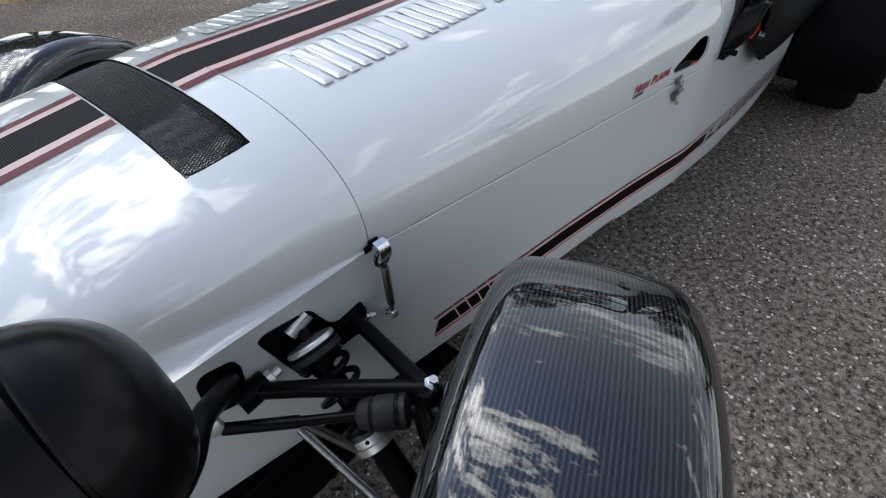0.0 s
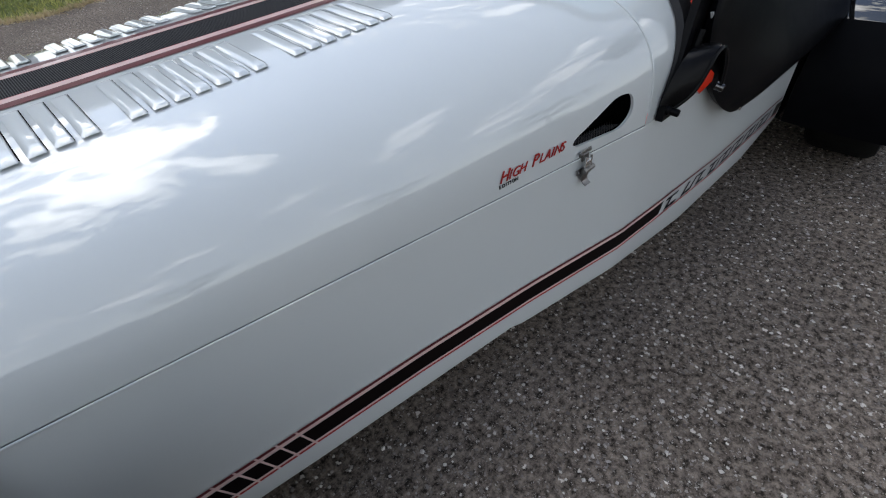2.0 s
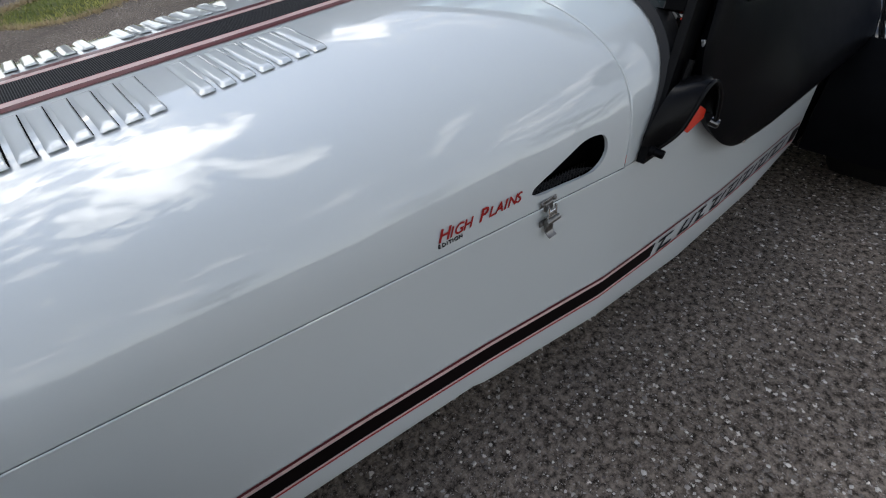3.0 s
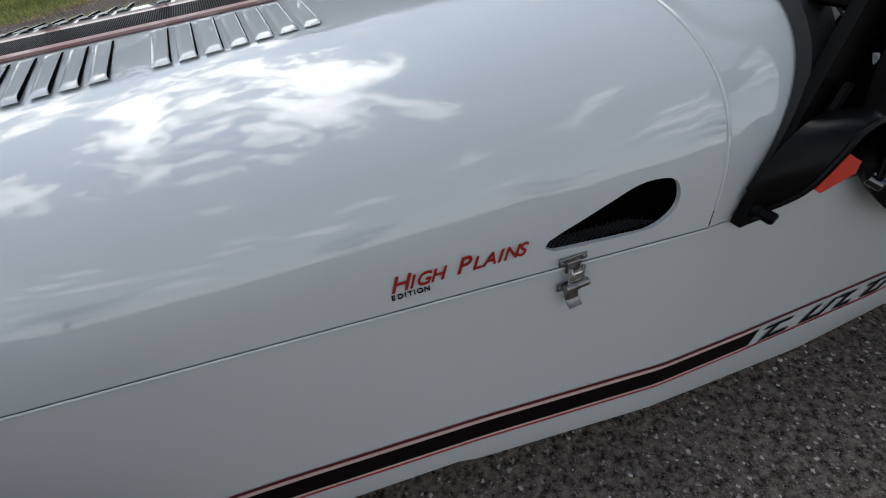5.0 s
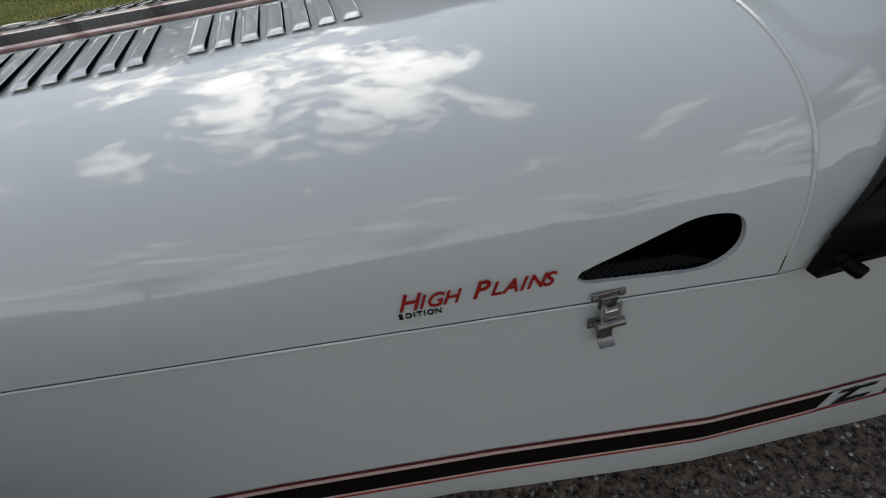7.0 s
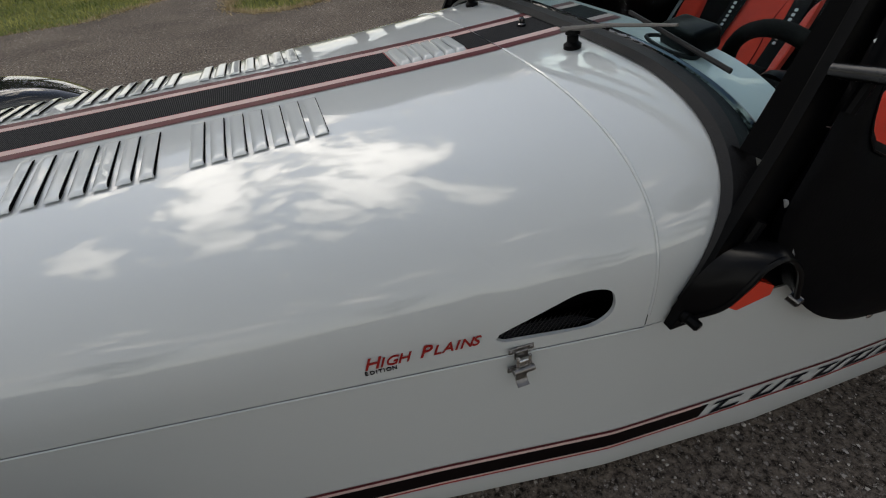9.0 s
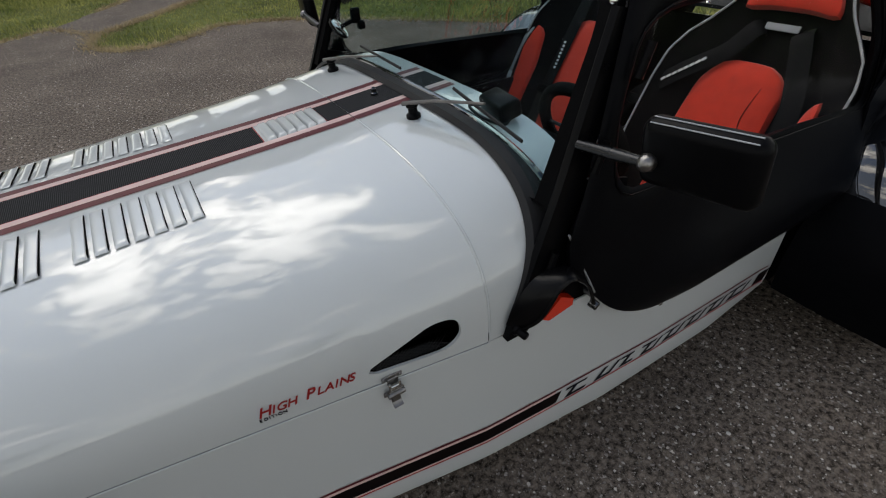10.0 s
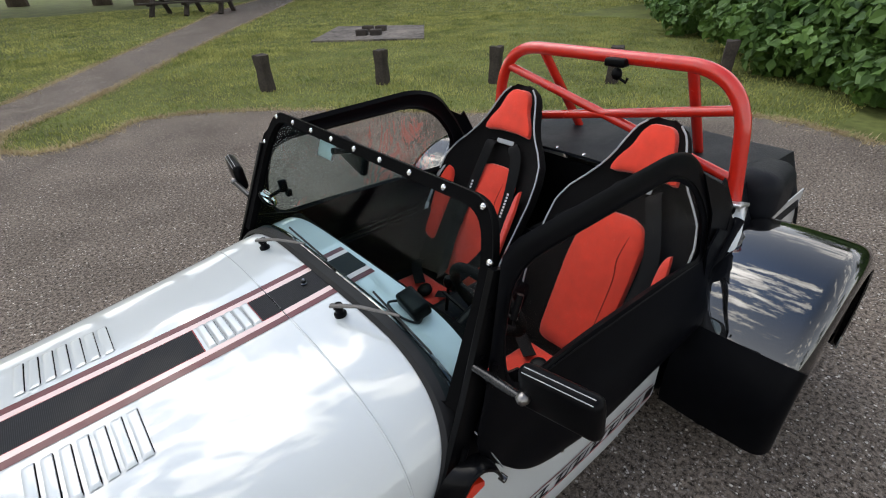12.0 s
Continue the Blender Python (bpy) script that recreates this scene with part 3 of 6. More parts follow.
# bonnet, with the teardrop vent cut through its camera side
VX0, VX1, VT0, VT1 = -0.302, -0.106, 0.02, 0.50
xs = sorted(set(list(np.linspace(-1.0888, VX0, 46)) + list(np.linspace(VX0, VX1, 41)) + [-0.1, -0.0900]))
ths = sorted(set([0.0, VT0] + list(np.linspace(VT0, VT1, 23)) + list(np.linspace(VT1, math.pi, 62))))
xs, ths = [float(a) for a in xs], [float(a) for a in ths]
bm = bmesh.new()
V = {}
for i, x in enumerate(xs):
    for j, th in enumerate(ths):
        if VX0 + 1e-6 < x < VX1 - 1e-6 and VT0 + 1e-6 < th < VT1 - 1e-6:
            continue
        V[i, j] = bm.verts.new(skin(x, th))
for i in range(len(xs) - 1):
    for j in range(len(ths) - 1):
        ids = [(i, j), (i + 1, j), (i + 1, j + 1), (i, j + 1)]
        if all(k in V for k in ids) and not (VX0 - 1e-6 < xs[i] < VX1 - 1e-6 and VT0 - 1e-6 < ths[j] < VT1 - 1e-6):
            bm.faces.new([V[k] for k in ids])
ia, ib = min(range(len(xs)), key=lambda i: abs(xs[i] - VX0)), min(range(len(xs)), key=lambda i: abs(xs[i] - VX1))
ja, jb = min(range(len(ths)), key=lambda j: abs(ths[j] - VT0)), min(range(len(ths)), key=lambda j: abs(ths[j] - VT1))
edge = [(i, ja) for i in range(ia, ib)] + [(ib, j) for j in range(ja, jb)] + [(i, jb) for i in range(ib, ia, -1)] + [(ia, j) for j in range(jb, ja, -1)]
VENT = rounded([(-0.272, 0.5255, 0), (-0.286, 0.5290, 0), (-0.282, 0.5400, 0), (-0.180, 0.5815, 0), (-0.140, 0.577, 0), (-0.135, 0.541, 0), (-0.162, 0.5205, 0)], 0.022, 8, closed=True)
vc = (-0.19, 0.545)


def to_param(x, z):
    return (x, th_of_z(x, z))


def ray_hit(poly, c, ang):
    """Where a ray from c at ang leaves the outline."""
    d = (math.cos(ang), math.sin(ang))
    best = None
    for a, b in zip(poly, poly[1:] + poly[:1]):
        ex, ey = b[0] - a[0], b[1] - a[1]
        det = d[0] * -ey + d[1] * ex
        if abs(det) < 1e-12:
            continue
        qx, qy = a[0] - c[0], a[1] - c[1]
        s = (qx * -ey + qy * ex) / det
        u = (d[0] * qy - d[1] * qx) / det
        if s > 0 and -1e-6 <= u <= 1 + 1e-6 and (best is None or s > best):
            best = s
    return (c[0] + d[0] * best, c[1] + d[1] * best)


vpoly = [(p.x, p.y) for p in VENT]
inner = []
for i, j in edge:
    px, pz = xs[i], skin(xs[i], ths[j])[2]
    inner.append(ray_hit(vpoly, vc, math.atan2(pz - vc[1], px - vc[0])))
rings = [[V[k] for k in edge]]
for q in (0.35, 0.65, 0.85, 0.96, 1.0):
    row = []
    for (i, j), (hx, hz) in zip(edge, inner):
        px, pt = to_param(hx, hz)
        row.append(bm.verts.new(skin(xs[i] * (1 - q) + px * q, ths[j] * (1 - q) + pt * q)))
    rings.append(row)
lip = [bm.verts.new((v.co.x, v.co.y + 0.005, v.co.z)) for v in rings[-1]]
rings.append(lip)
for a, b in zip(rings, rings[1:]):
    for k in range(len(edge)):
        bm.faces.new((a[k], a[(k + 1) % len(edge)], b[(k + 1) % len(edge)], b[k]))
bonnet = part("bonnet", bm, WHITE, car, "glossy white curved bonnet with rows of louvres")
# dark pocket and mesh behind the vent
pocket = [(x, z) for x, z in vpoly]
part("vent_pocket", plate([(x, z) for x, z in ((-0.31, 0.505), (-0.10, 0.505), (-0.10, 0.61), (-0.31, 0.61))], lambda a, b, h: (a, -W(a) + 0.055 + h, b), 0.004), MATT_BLACK, bonnet)
part("vent_pocket", rbox((-0.108, -W(-0.108) + 0.040, 0.542), (0.004, 0.044, 0.074), 0.001), MATT_BLACK, bonnet)
wires = []
for k in range(19):
    x0 = -0.295 + k * 0.0065
    wires.append(tube([(x0, -W(x0) + 0.006, 0.5215), (x0 + 0.030, -W(x0) + 0.024, 0.5235)], 0.0006, 4))
    wires.append(tube([(x0 + 0.030, -W(x0) + 0.006, 0.5215), (x0, -W(x0) + 0.024, 0.5235)], 0.0006, 4))
part("vent_mesh", join(*wires), MESH_BLACK, bonnet, "fine diamond wire mesh")

# louvres, pressed upward, with the shade of their rear openings painted matt black
def louvre_mesh(length, width, height, outer=0):
    """outer: the end (-1 or 1) towards which the pressing rises; 0 for a level one."""
    bmx = bmesh.new()
    nu, nv = 25, 9
    rows = []
    for a in range(nu):
        u = -1 + 2 * a / (nu - 1)
        end = max(0.0, 1 - abs(u) ** 14) ** 0.6
        rows.append([bmx.verts.new((width * (-0.5 + b / (nv - 1)), u * length / 2, 0.0004 + height * end * (0.88 + 0.12 * b / (nv - 1)) * (0.72 + 0.28 * u * outer if outer else 1.0) * math.sin(math.pi / 2 * min(1.0, b / (nv - 1) / 0.34)))) for b in range(nv)])
    for a in range(nu - 1):
        for b in range(nv - 1):
            bmx.faces.new((rows[a][b], rows[a + 1][b], rows[a + 1][b + 1], rows[a][b + 1]))
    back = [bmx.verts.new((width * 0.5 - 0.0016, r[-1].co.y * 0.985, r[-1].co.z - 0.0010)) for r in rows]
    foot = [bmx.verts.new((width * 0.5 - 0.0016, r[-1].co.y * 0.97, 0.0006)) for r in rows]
    slot_shade = [bmx.verts.new((width * 0.5 + 0.0013, r[-1].co.y * 0.955, 0.0006)) for r in rows]
    # black faces close the rear and stand in for the shaded opening
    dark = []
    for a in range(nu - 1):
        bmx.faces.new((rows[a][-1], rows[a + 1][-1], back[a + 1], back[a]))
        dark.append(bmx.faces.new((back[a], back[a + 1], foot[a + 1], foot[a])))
        dark.append(bmx.faces.new((foot[a], foot[a + 1], slot_shade[a + 1], slot_shade[a])))
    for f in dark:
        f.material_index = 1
    me = bpy.data.meshes.new("louvre")
    bmx.to_mesh(me)
    bmx.free()
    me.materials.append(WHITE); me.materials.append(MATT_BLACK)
    for p in me.polygons:
        p.use_smooth = p.material_index == 0
    return me


def set_louvre(me, x, y, parent):
    p = Vector(skin(x, th_of_y(x, y)))
    q = Vector(skin(x + 0.01, th_of_y(x + 0.01, y)))
    r = Vector(skin(x, th_of_y(x, y + 0.03)))
    r0 = Vector(skin(x, th_of_y(x, y - 0.03)))
    ax, ay = (q - p).normalized(), (r - r0).normalized()
    az = ax.cross(ay).normalized()
    ay = az.cross(ax)
    ob = new("louvre", me)
    ob.matrix_basis = Matrix(((ax.x, ay.x, az.x, p.x), (ax.y, ay.y, az.y, p.y), (ax.z, ay.z, az.z, p.z), (0, 0, 0, 1)))
    ob.parent = parent
    return ob


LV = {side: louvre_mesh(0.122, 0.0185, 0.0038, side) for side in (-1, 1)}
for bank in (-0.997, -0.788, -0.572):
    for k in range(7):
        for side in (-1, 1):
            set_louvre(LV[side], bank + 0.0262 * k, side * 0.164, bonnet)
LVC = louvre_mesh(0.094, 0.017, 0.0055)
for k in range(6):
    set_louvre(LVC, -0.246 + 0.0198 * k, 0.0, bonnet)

# long stripes
HALF, PK, DK = 0.083, 0.063, 0.045
CUTA, CUTB = -0.262, -0.136
for s in (-1, 1):
    part("maroon_stripe", ribbon(-1.0886, -0.0904, s * PK, s * HALF, 0.0009, 40), MAROON, bonnet)
    part("pink_stripe", ribbon(-1.0886, -0.0904, s * (DK + 0.0015), s * PK, 0.0009, 40), PINK, bonnet)
    for a, b in ((-1.0886, CUTA), (CUTB, -0.0904)):
        part("red_pinstripe", ribbon(a, b, s * DK, s * (DK + 0.0016), 0.0010, 30, 2), DEEP_RED, bonnet)
for a, b in ((-1.0886, CUTA), (CUTB, -0.0904)):
    part("carbon_stripe", ribbon(a, b, -DK, DK, 0.0009, 40, 8), CARBON_FLAT, bonnet, "dark grey carbon weave stripe")
for c in (CUTA, CUTB):
    part("red_pinstripe", ribbon(c - 0.001, c + 0.001, -DK, DK, 0.0012, 2, 8), DEEP_RED, bonnet)

# edition words on the camera side, just above the seam
def side_frame(x, z, slope=0.0):
    """Plane on the near side: x along the car, y up, z towards the camera."""
    n = Vector((-0.135, -1, 0)).normalized()
    ux = Vector((1, -0.135, slope)).normalized()
    uy = n.cross(ux)
    y = skin(x, th_of_z(x, z))[1] if z > ZS else -W(x)
    return Matrix(((ux.x, uy.x, n.x, x), (ux.y, uy.y, n.y, y - 0.0012), (ux.z, uy.z, n.z, z), (0, 0, 0, 1)))


def words_small_caps(chunks, x, z, size, material, parent, name, label, gap=1.0, shear=0.22, slope=0.11):
    """Each letter set by itself: (character, scale)."""
    pos = 0.0
    group = []
    for ch, k in chunks:
        if ch == " ":
            pos += size * 0.42
            continue
        m = side_frame(x + pos, z + slope * pos, slope)
        group.append(lettering(ch, size * k, m, material, name, parent, shear=shear, squeeze=0.95, weight=0.011))
        width = {"I": 0.30, "L": 0.52, "E": 0.58, "S": 0.58, "P": 0.60, "T": 0.56}.get(ch, 0.68)
        pos += size * k * width * gap
    return group


words_small_caps([("H", 1.0), ("I", 0.8), ("G", 0.8), ("H", 0.8), (" ", 1), ("P", 1.0), ("L", 0.8), ("A", 0.8), ("I", 0.8), ("N", 0.8), ("S", 0.8)],
                 -0.440, 0.5265, 0.0265, LETTER_RED, bonnet, "letter", "red slanted letter", gap=0.99, shear=0.38, slope=0.045)
words_small_caps([(c, 1.0) for c in "EDITION"], -0.440, 0.5180, 0.0085, DECAL_INK, bonnet, "letter", "small dark letter", gap=1.2, shear=0.0, slope=0.035)

# nose cone
def NOSE(x):
    xs_ = (-1.80, -1.74, -1.60, -1.40, -1.25, -1.0895)
    return (lerp_table(x, xs_, (0.10, 0.19, 0.285, 0.345, 0.366, 0.380)), lerp_table(x, xs_, (0.42, 0.50, 0.583, 0.640, 0.664, 0.6846)),
            lerp_table(x, xs_, (0.38, 0.43, 0.515, 0.530, 0.518, 0.503)))


def nose_skin(x, th, lift=0.0):
    w, zt, zs = NOSE(x)
    return skin(x, th, lift, w, zt, zs)


def nose_at(x, y, lift=0.0):
    w, zt, zs = NOSE(x)
    return skin(x, th_of_y(x, y, w), lift, w, zt, zs)


def nose_spot(lift=0.0):
    return lambda x, y: nose_at(x, y, lift)


# the cone is a ring of patches round the grille opening: before, behind and beside it
GX0, GX1, GY = -1.241, -1.150, 0.250
def nose_patch(x0, x1, t0, t1, nx, nt):
    return [[nose_skin(x, t0(x) + (t1(x) - t0(x)) * k / (nt - 1)) for k in range(nt)] for x in np.linspace(x0, x1, nx)]


def nth(x, y):
    return th_of_y(x, y, NOSE(x)[0])


zero, full = (lambda x: 0.0), (lambda x: math.pi)
cone = join(grid(nose_patch(-1.80, GX0, zero, full, 22, 72)), grid(nose_patch(GX1, -1.0895, zero, full, 6, 72)),
            grid(nose_patch(GX0, GX1, zero, lambda x: nth(x, -GY), 8, 24)), grid(nose_patch(GX0, GX1, lambda x: nth(x, GY), full, 8, 24)))
bmesh.ops.remove_doubles(cone, verts=cone.verts[:], dist=0.0004)
nose = part("nose_cone", cone, WHITE, car, "glossy white tapering nose cone")
# lower skirt that blends the cone into the flank
for s in (-1, 1):
    rows = []
    for x in np.linspace(-1.80, -1.0925, 26):
        w, zt, zs = NOSE(x)
        ye = max(w + 0.001, lerp_table(x, (-1.80, -1.60, -1.45, -1.09), (0.16, 0.33, 0.380, 0.382)))
        ze = lerp_table(x, (-1.80, -1.60, -1.40, -1.09), (0.37, 0.485, 0.501, 0.5015))
        rows.append([(x, s * (w + (ye - w) * (1 - math.cos(q * math.pi / 2))), zs + (ze - zs) * math.sin(q * math.pi / 2)) for q in (0, 0.2, 0.4, 0.6, 0.8, 1.0)]
                    + [(x, s * (ye - 0.002), ze - 0.002), (x, s * min(ye - 0.003, W(x) - 0.001), ze - 0.004), (x, s * min(ye - 0.004, W(x) - 0.002), ze - 0.02)])
    part("nose_skirt", grid(rows), WHITE, nose)
part("grille_tray", ribbon(GX0 - 0.004, GX1 + 0.004, -GY - 0.004, GY + 0.004, 0, 10, 30, nose_spot(-0.014)), TRAY_BLACK, nose)
rim = []
corners = [(GX0, -GY), (GX1, -GY), (GX1, GY), (GX0, GY)]
loop = [Vector((a, b, 0)) for a, b in resample([(p.x, p.y) for p in rounded([(a, b, 0) for a, b in corners], 0.018, 5, True)], 120)]
part("grille_rim", tube([nose_at(p.x, p.y, 0.0) for p in loop], 0.0009, 6, closed=True), MATT_BLACK, nose)
wires = []
step = 0.0052
for k in range(-20, 112):
    y0 = -GY + k * step
    for sgn in (1, -1):
        pts = []
        for q in range(0, 19):
            x = GX0 + (GX1 - GX0) * q / 18
            y = y0 + sgn * (x - GX0) * 0.62 + (0 if sgn > 0 else 0.0)
            if -GY < y < GY:
                zig = 0.0009 * (1 if q % 2 else -1)
                pts.append(nose_at(x, y + zig, -0.003))
        if len(pts) > 2:
            wires.append(tube(pts, 0.0008, 4, flat=0.6, up=(0, 0, 1)))
mesh_grille = part("grille_mesh", join(*wires), MESH_BLACK, nose, "black expanded metal mesh")
for s in (-1, 1):
    for a, b in ((-1.74, GX0 - 0.004), (GX1 + 0.004, -1.0898)):
        part("maroon_stripe", ribbon(a, b, s * PK, s * HALF, 0, 20, 4, nose_spot(0.0009)), MAROON, nose)
        part("pink_stripe", ribbon(a, b, s * DK, s * PK, 0, 20, 4, nose_spot(0.0009)), PINK, nose)
for a, b in ((-1.74, GX0 - 0.004), (GX1 + 0.004, -1.0898)):
    part("carbon_stripe", ribbon(a, b, -DK, DK, 0, 20, 8, nose_spot(0.0009)), CARBON_FLAT, nose)

# scuttle, running on under the windscreen
def seal_x(z):
    return min(0.052, -0.050 + 0.43 * (z - 0.505))


def scuttle_end(th):
    """The panel runs under the glass on top, and ends at the posts on the sides."""
    z = skin(0.03, th)[2]
    return seal_x(z) + 0.012 + 0.088 * max(0.0, min(1.0, (z - 0.670) / 0.03))


ROWS_S = [[skin(-0.0885 + (scuttle_end(th) + 0.0885) * k / 17, th) for th in np.linspace(0.0, math.pi, 120)] for k in range(18)]
scuttle = part("scuttle", grid(ROWS_S), WHITE, car, "white scuttle panel below the windscreen")
for s in (-1, 1):
    part("maroon_stripe", ribbon(-0.0884, 0.140, s * PK, s * HALF, 0.0009, 16), MAROON, scuttle)
    part("pink_stripe", ribbon(-0.0884, 0.140, s * DK, s * PK, 0.0009, 16), PINK, scuttle)
part("carbon_stripe", ribbon(-0.0884, 0.140, -DK, DK, 0.0009, 16, 8), CARBON_FLAT, scuttle)
part("washer_jet", lathe([(0.008, 0), (0.008, 0.004), (0.0055, 0.006), (0.0055, 0.013), (0.003, 0.016)], (-0.008, 0.006, ZT(0.0)), (0, 0, 1), 14), GLOSS_BLACK, scuttle)
# raised bead along the bonnet's rear edge
for ta, tb in ((0.02, th_of_y(-0.0885, -0.084)), (th_of_y(-0.0885, 0.084), math.pi - 0.02)):
    part("edge_bead", tube([skin(-0.0885, th, 0.0005) for th in np.linspace(ta, tb, 40)], 0.0022, 6), WHITE, scuttle)

part("edge_gap", tube([skin(-1.0892, th, 0.0) for th in np.linspace(0.02, math.pi - 0.02, 80)], 0.0005, 5), RUBBER, nose)

# flanks
def z_low(x):
    return lerp_table(x, (-1.5, -1.1, -0.80, -0.385, -0.365, -0.10, 0.24, 0.60, 0.76, 0.86), (0.20, 0.176, 0.174, 0.181, 0.172, 0.156, 0.124, 0.150, 0.200, 0.230))


def flank(x, z, off=0.0):
    """A point of the camera-side flank; the lowest strip curls inward."""
    zl = z_low(x)
    curl = max(0.0, (zl + 0.012 - z) / 0.012) ** 2 * 0.003
    return (x, -(W(x) + off) + curl, z)


for s, nm in ((-1, "camera"), (1, "far")):
    rows = []
    for x in np.linspace(-1.46, 0.795, 96):
        top = ZS - 0.0016 if x > -1.092 else 0.4985
        zz = np.linspace(z_low(x), top, 14)
        rows.append([(p[0], p[1] * (1 if s < 0 else -1), p[2]) for p in (flank(x, z) for z in zz)])
    fl = part("side_panel", thicken(grid(rows), 0.003), WHITE, car, "flat white side panel with a dark sill stripe")
    if s < 0:
        near_flank = fl
part("seam_edge", tube([(x, -(W(x) + 0.0006), 0.5002) for x in np.linspace(-1.085, -0.09, 40)], 0.0017, 8), WHITE, near_flank)
part("seam_gap", grid([[(x, -(W(x) + 0.0004), z) for z in (0.5019, 0.5026)] for x in np.linspace(-1.085, -0.09, 40)]), MATT_BLACK, near_flank)
# sill stripe
def sill_hi(x):
    return lerp_table(x, (-1.0, -0.6, -0.36, 0.055, 0.36, 0.75), (0.270, 0.282, 0.281, 0.262, 0.256, 0.284))


def band(x0, x1, f0, f1, lift, material, name, n=40, label="", slant=0.0):
    rows = []
    for x in np.linspace(x0, x1, n):
        rows.append([flank(x + (z - f0(x)) * slant, z, lift) for z in np.linspace(f0(x), f1(x), 3)])
    return part(name, grid(rows), material, near_flank, label)


SH = lambda k: (lambda x: sill_hi(x) - k)
XF, XE, XR = -0.985, 0.085, 0.78
band(XF, XR, SH(0.006), SH(0.0), 0.0010, MAROON, "maroon_stripe", 70)
band(XF, XE - 0.004, SH(0.013), SH(0.006), 0.0010, PINK, "pink_stripe", 60)
band(XF, XE, SH(0.046), SH(0.0135), 0.0010, DECAL_BLACK, "black_stripe", 60, slant=0.35)
band(XF, XE - 0.004, SH(0.0505), SH(0.0465), 0.0010, PINK, "pink_stripe", 60)
band(XF, XR, SH(0.0550), SH(0.0505), 0.0010, DEEP_RED, "red_stripe", 70)
for k in range(5):
    x = -0.920 + 0.030 * k
    band(x, x + 0.0035, SH(0.055), SH(0.0), 0.0016, PINK, "pink_bar", 2, slant=-0.4)
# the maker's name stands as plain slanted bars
x = XE + 0.022
for k, wd in enumerate((0.078, 0.070, 0.060, 0.066, 0.070, 0.070, 0.070, 0.082)):
    band(x, x + wd - 0.022, SH(0.047), SH(0.0395), 0.0012, DECAL_INK, "dark_bar", 4, slant=0.9)
    band(x, x + 0.013, SH(0.046), SH(0.016), 0.0013, DECAL_INK, "dark_bar", 2, slant=0.9)
    if k not in (0, 2):
        band(x + wd - 0.031, x + wd - 0.020, SH(0.046), SH(0.016), 0.0013, DECAL_INK, "dark_bar", 2, slant=0.9)
    if k != 1:
        band(x, x + wd - 0.020, SH(0.0215), SH(0.0155), 0.0014, DECAL_INK, "dark_bar", 4, slant=0.9)
    x += wd + 0.006
band(XR - 0.045, XR, SH(0.050), SH(0.0135), 0.0012, DECAL_BLACK, "black_stripe", 4, slant=0.35)

# dark chassis tub below and inside
part("undertray", rbox((-0.30, 0, 0.17), (2.2, 0.66, 0.03), 0.01), MATT_BLACK, car)
# black sheet added low under the nose in place of the ground's contact shade
part("ground_shade_sheet", rbox((-1.22, 0, 0.105), (0.60, 0.80, 0.012), 0.004), MATT_BLACK, car)
for s in (-1, 1):
    part("chassis_rail", rbox((-1.18, s * 0.335, 0.150), (0.62, 0.026, 0.026), 0.003), SATIN_BLACK, car)
part("engine_bay", rbox((-0.62, 0, 0.36), (0.95, 0.60, 0.24), 0.04), MATT_BLACK, car)


# ---- windscreen ----
RAKE = 0.43
def screen(y, z, h=0.0):
    """A point in the raked plane of the windscreen; h goes forward."""
    k = 1 / math.sqrt(1 + RAKE * RAKE)
    return (-0.040 + (z - 0.524) * RAKE - h * k, y, z + h * RAKE * k)


outer = rounded([(-0.500, 0.70, 0), (-0.482, 0.955, 0), (-0.435, 1.052, 0), (0.435, 1.052, 0), (0.482, 0.955, 0), (0.500, 0.70, 0)], 0.05, 6)
inner = rounded([(-0.470, 0.70, 0), (-0.456, 0.944, 0), (-0.418, 1.029, 0), (0.418, 1.029, 0), (0.456, 0.944, 0), (0.470, 0.70, 0)], 0.05, 6)
windscreen = part("windscreen_frame", ring_plate([(p.x, p.y) for p in outer], [(p.x, p.y) for p in inner], lambda a, b, h: screen(a, b, h - 0.008), 0.018), MATT_BLACK, car, "black windscreen frame with bright studs")
part("windscreen_glass", grid([[screen(a * 0.985, b, 0.0), screen(-a * 0.985, b, 0.0)] for a, b in ((p.x, p.y) for p in inner[:len(inner) // 2])]), GLASS, windscreen, "tinted windscreen glass").visible_shadow = False
part("frame_edge", tube([screen(p.x, p.y, 0.010) for p in outer[4:-4]], 0.0012, 6), SATIN_BLACK, windscreen)
stud = lambda y, z: lathe([(0.0068, 0), (0.0068, 0.0025), (0.005, 0.005), (0.002, 0.006)], screen(y, z, 0.009), (-1, 0, RAKE), 14)
for y, z in ((-0.470, 0.960), (-0.420, 1.037), (-0.315, 1.040), (-0.210, 1.040), (-0.105, 1.040), (0.0, 1.040), (0.105, 1.040), (0.210, 1.040), (0.315, 1.040), (0.420, 1.037), (0.470, 0.960)):
    part("stud", stud(y, z), STEEL, windscreen)
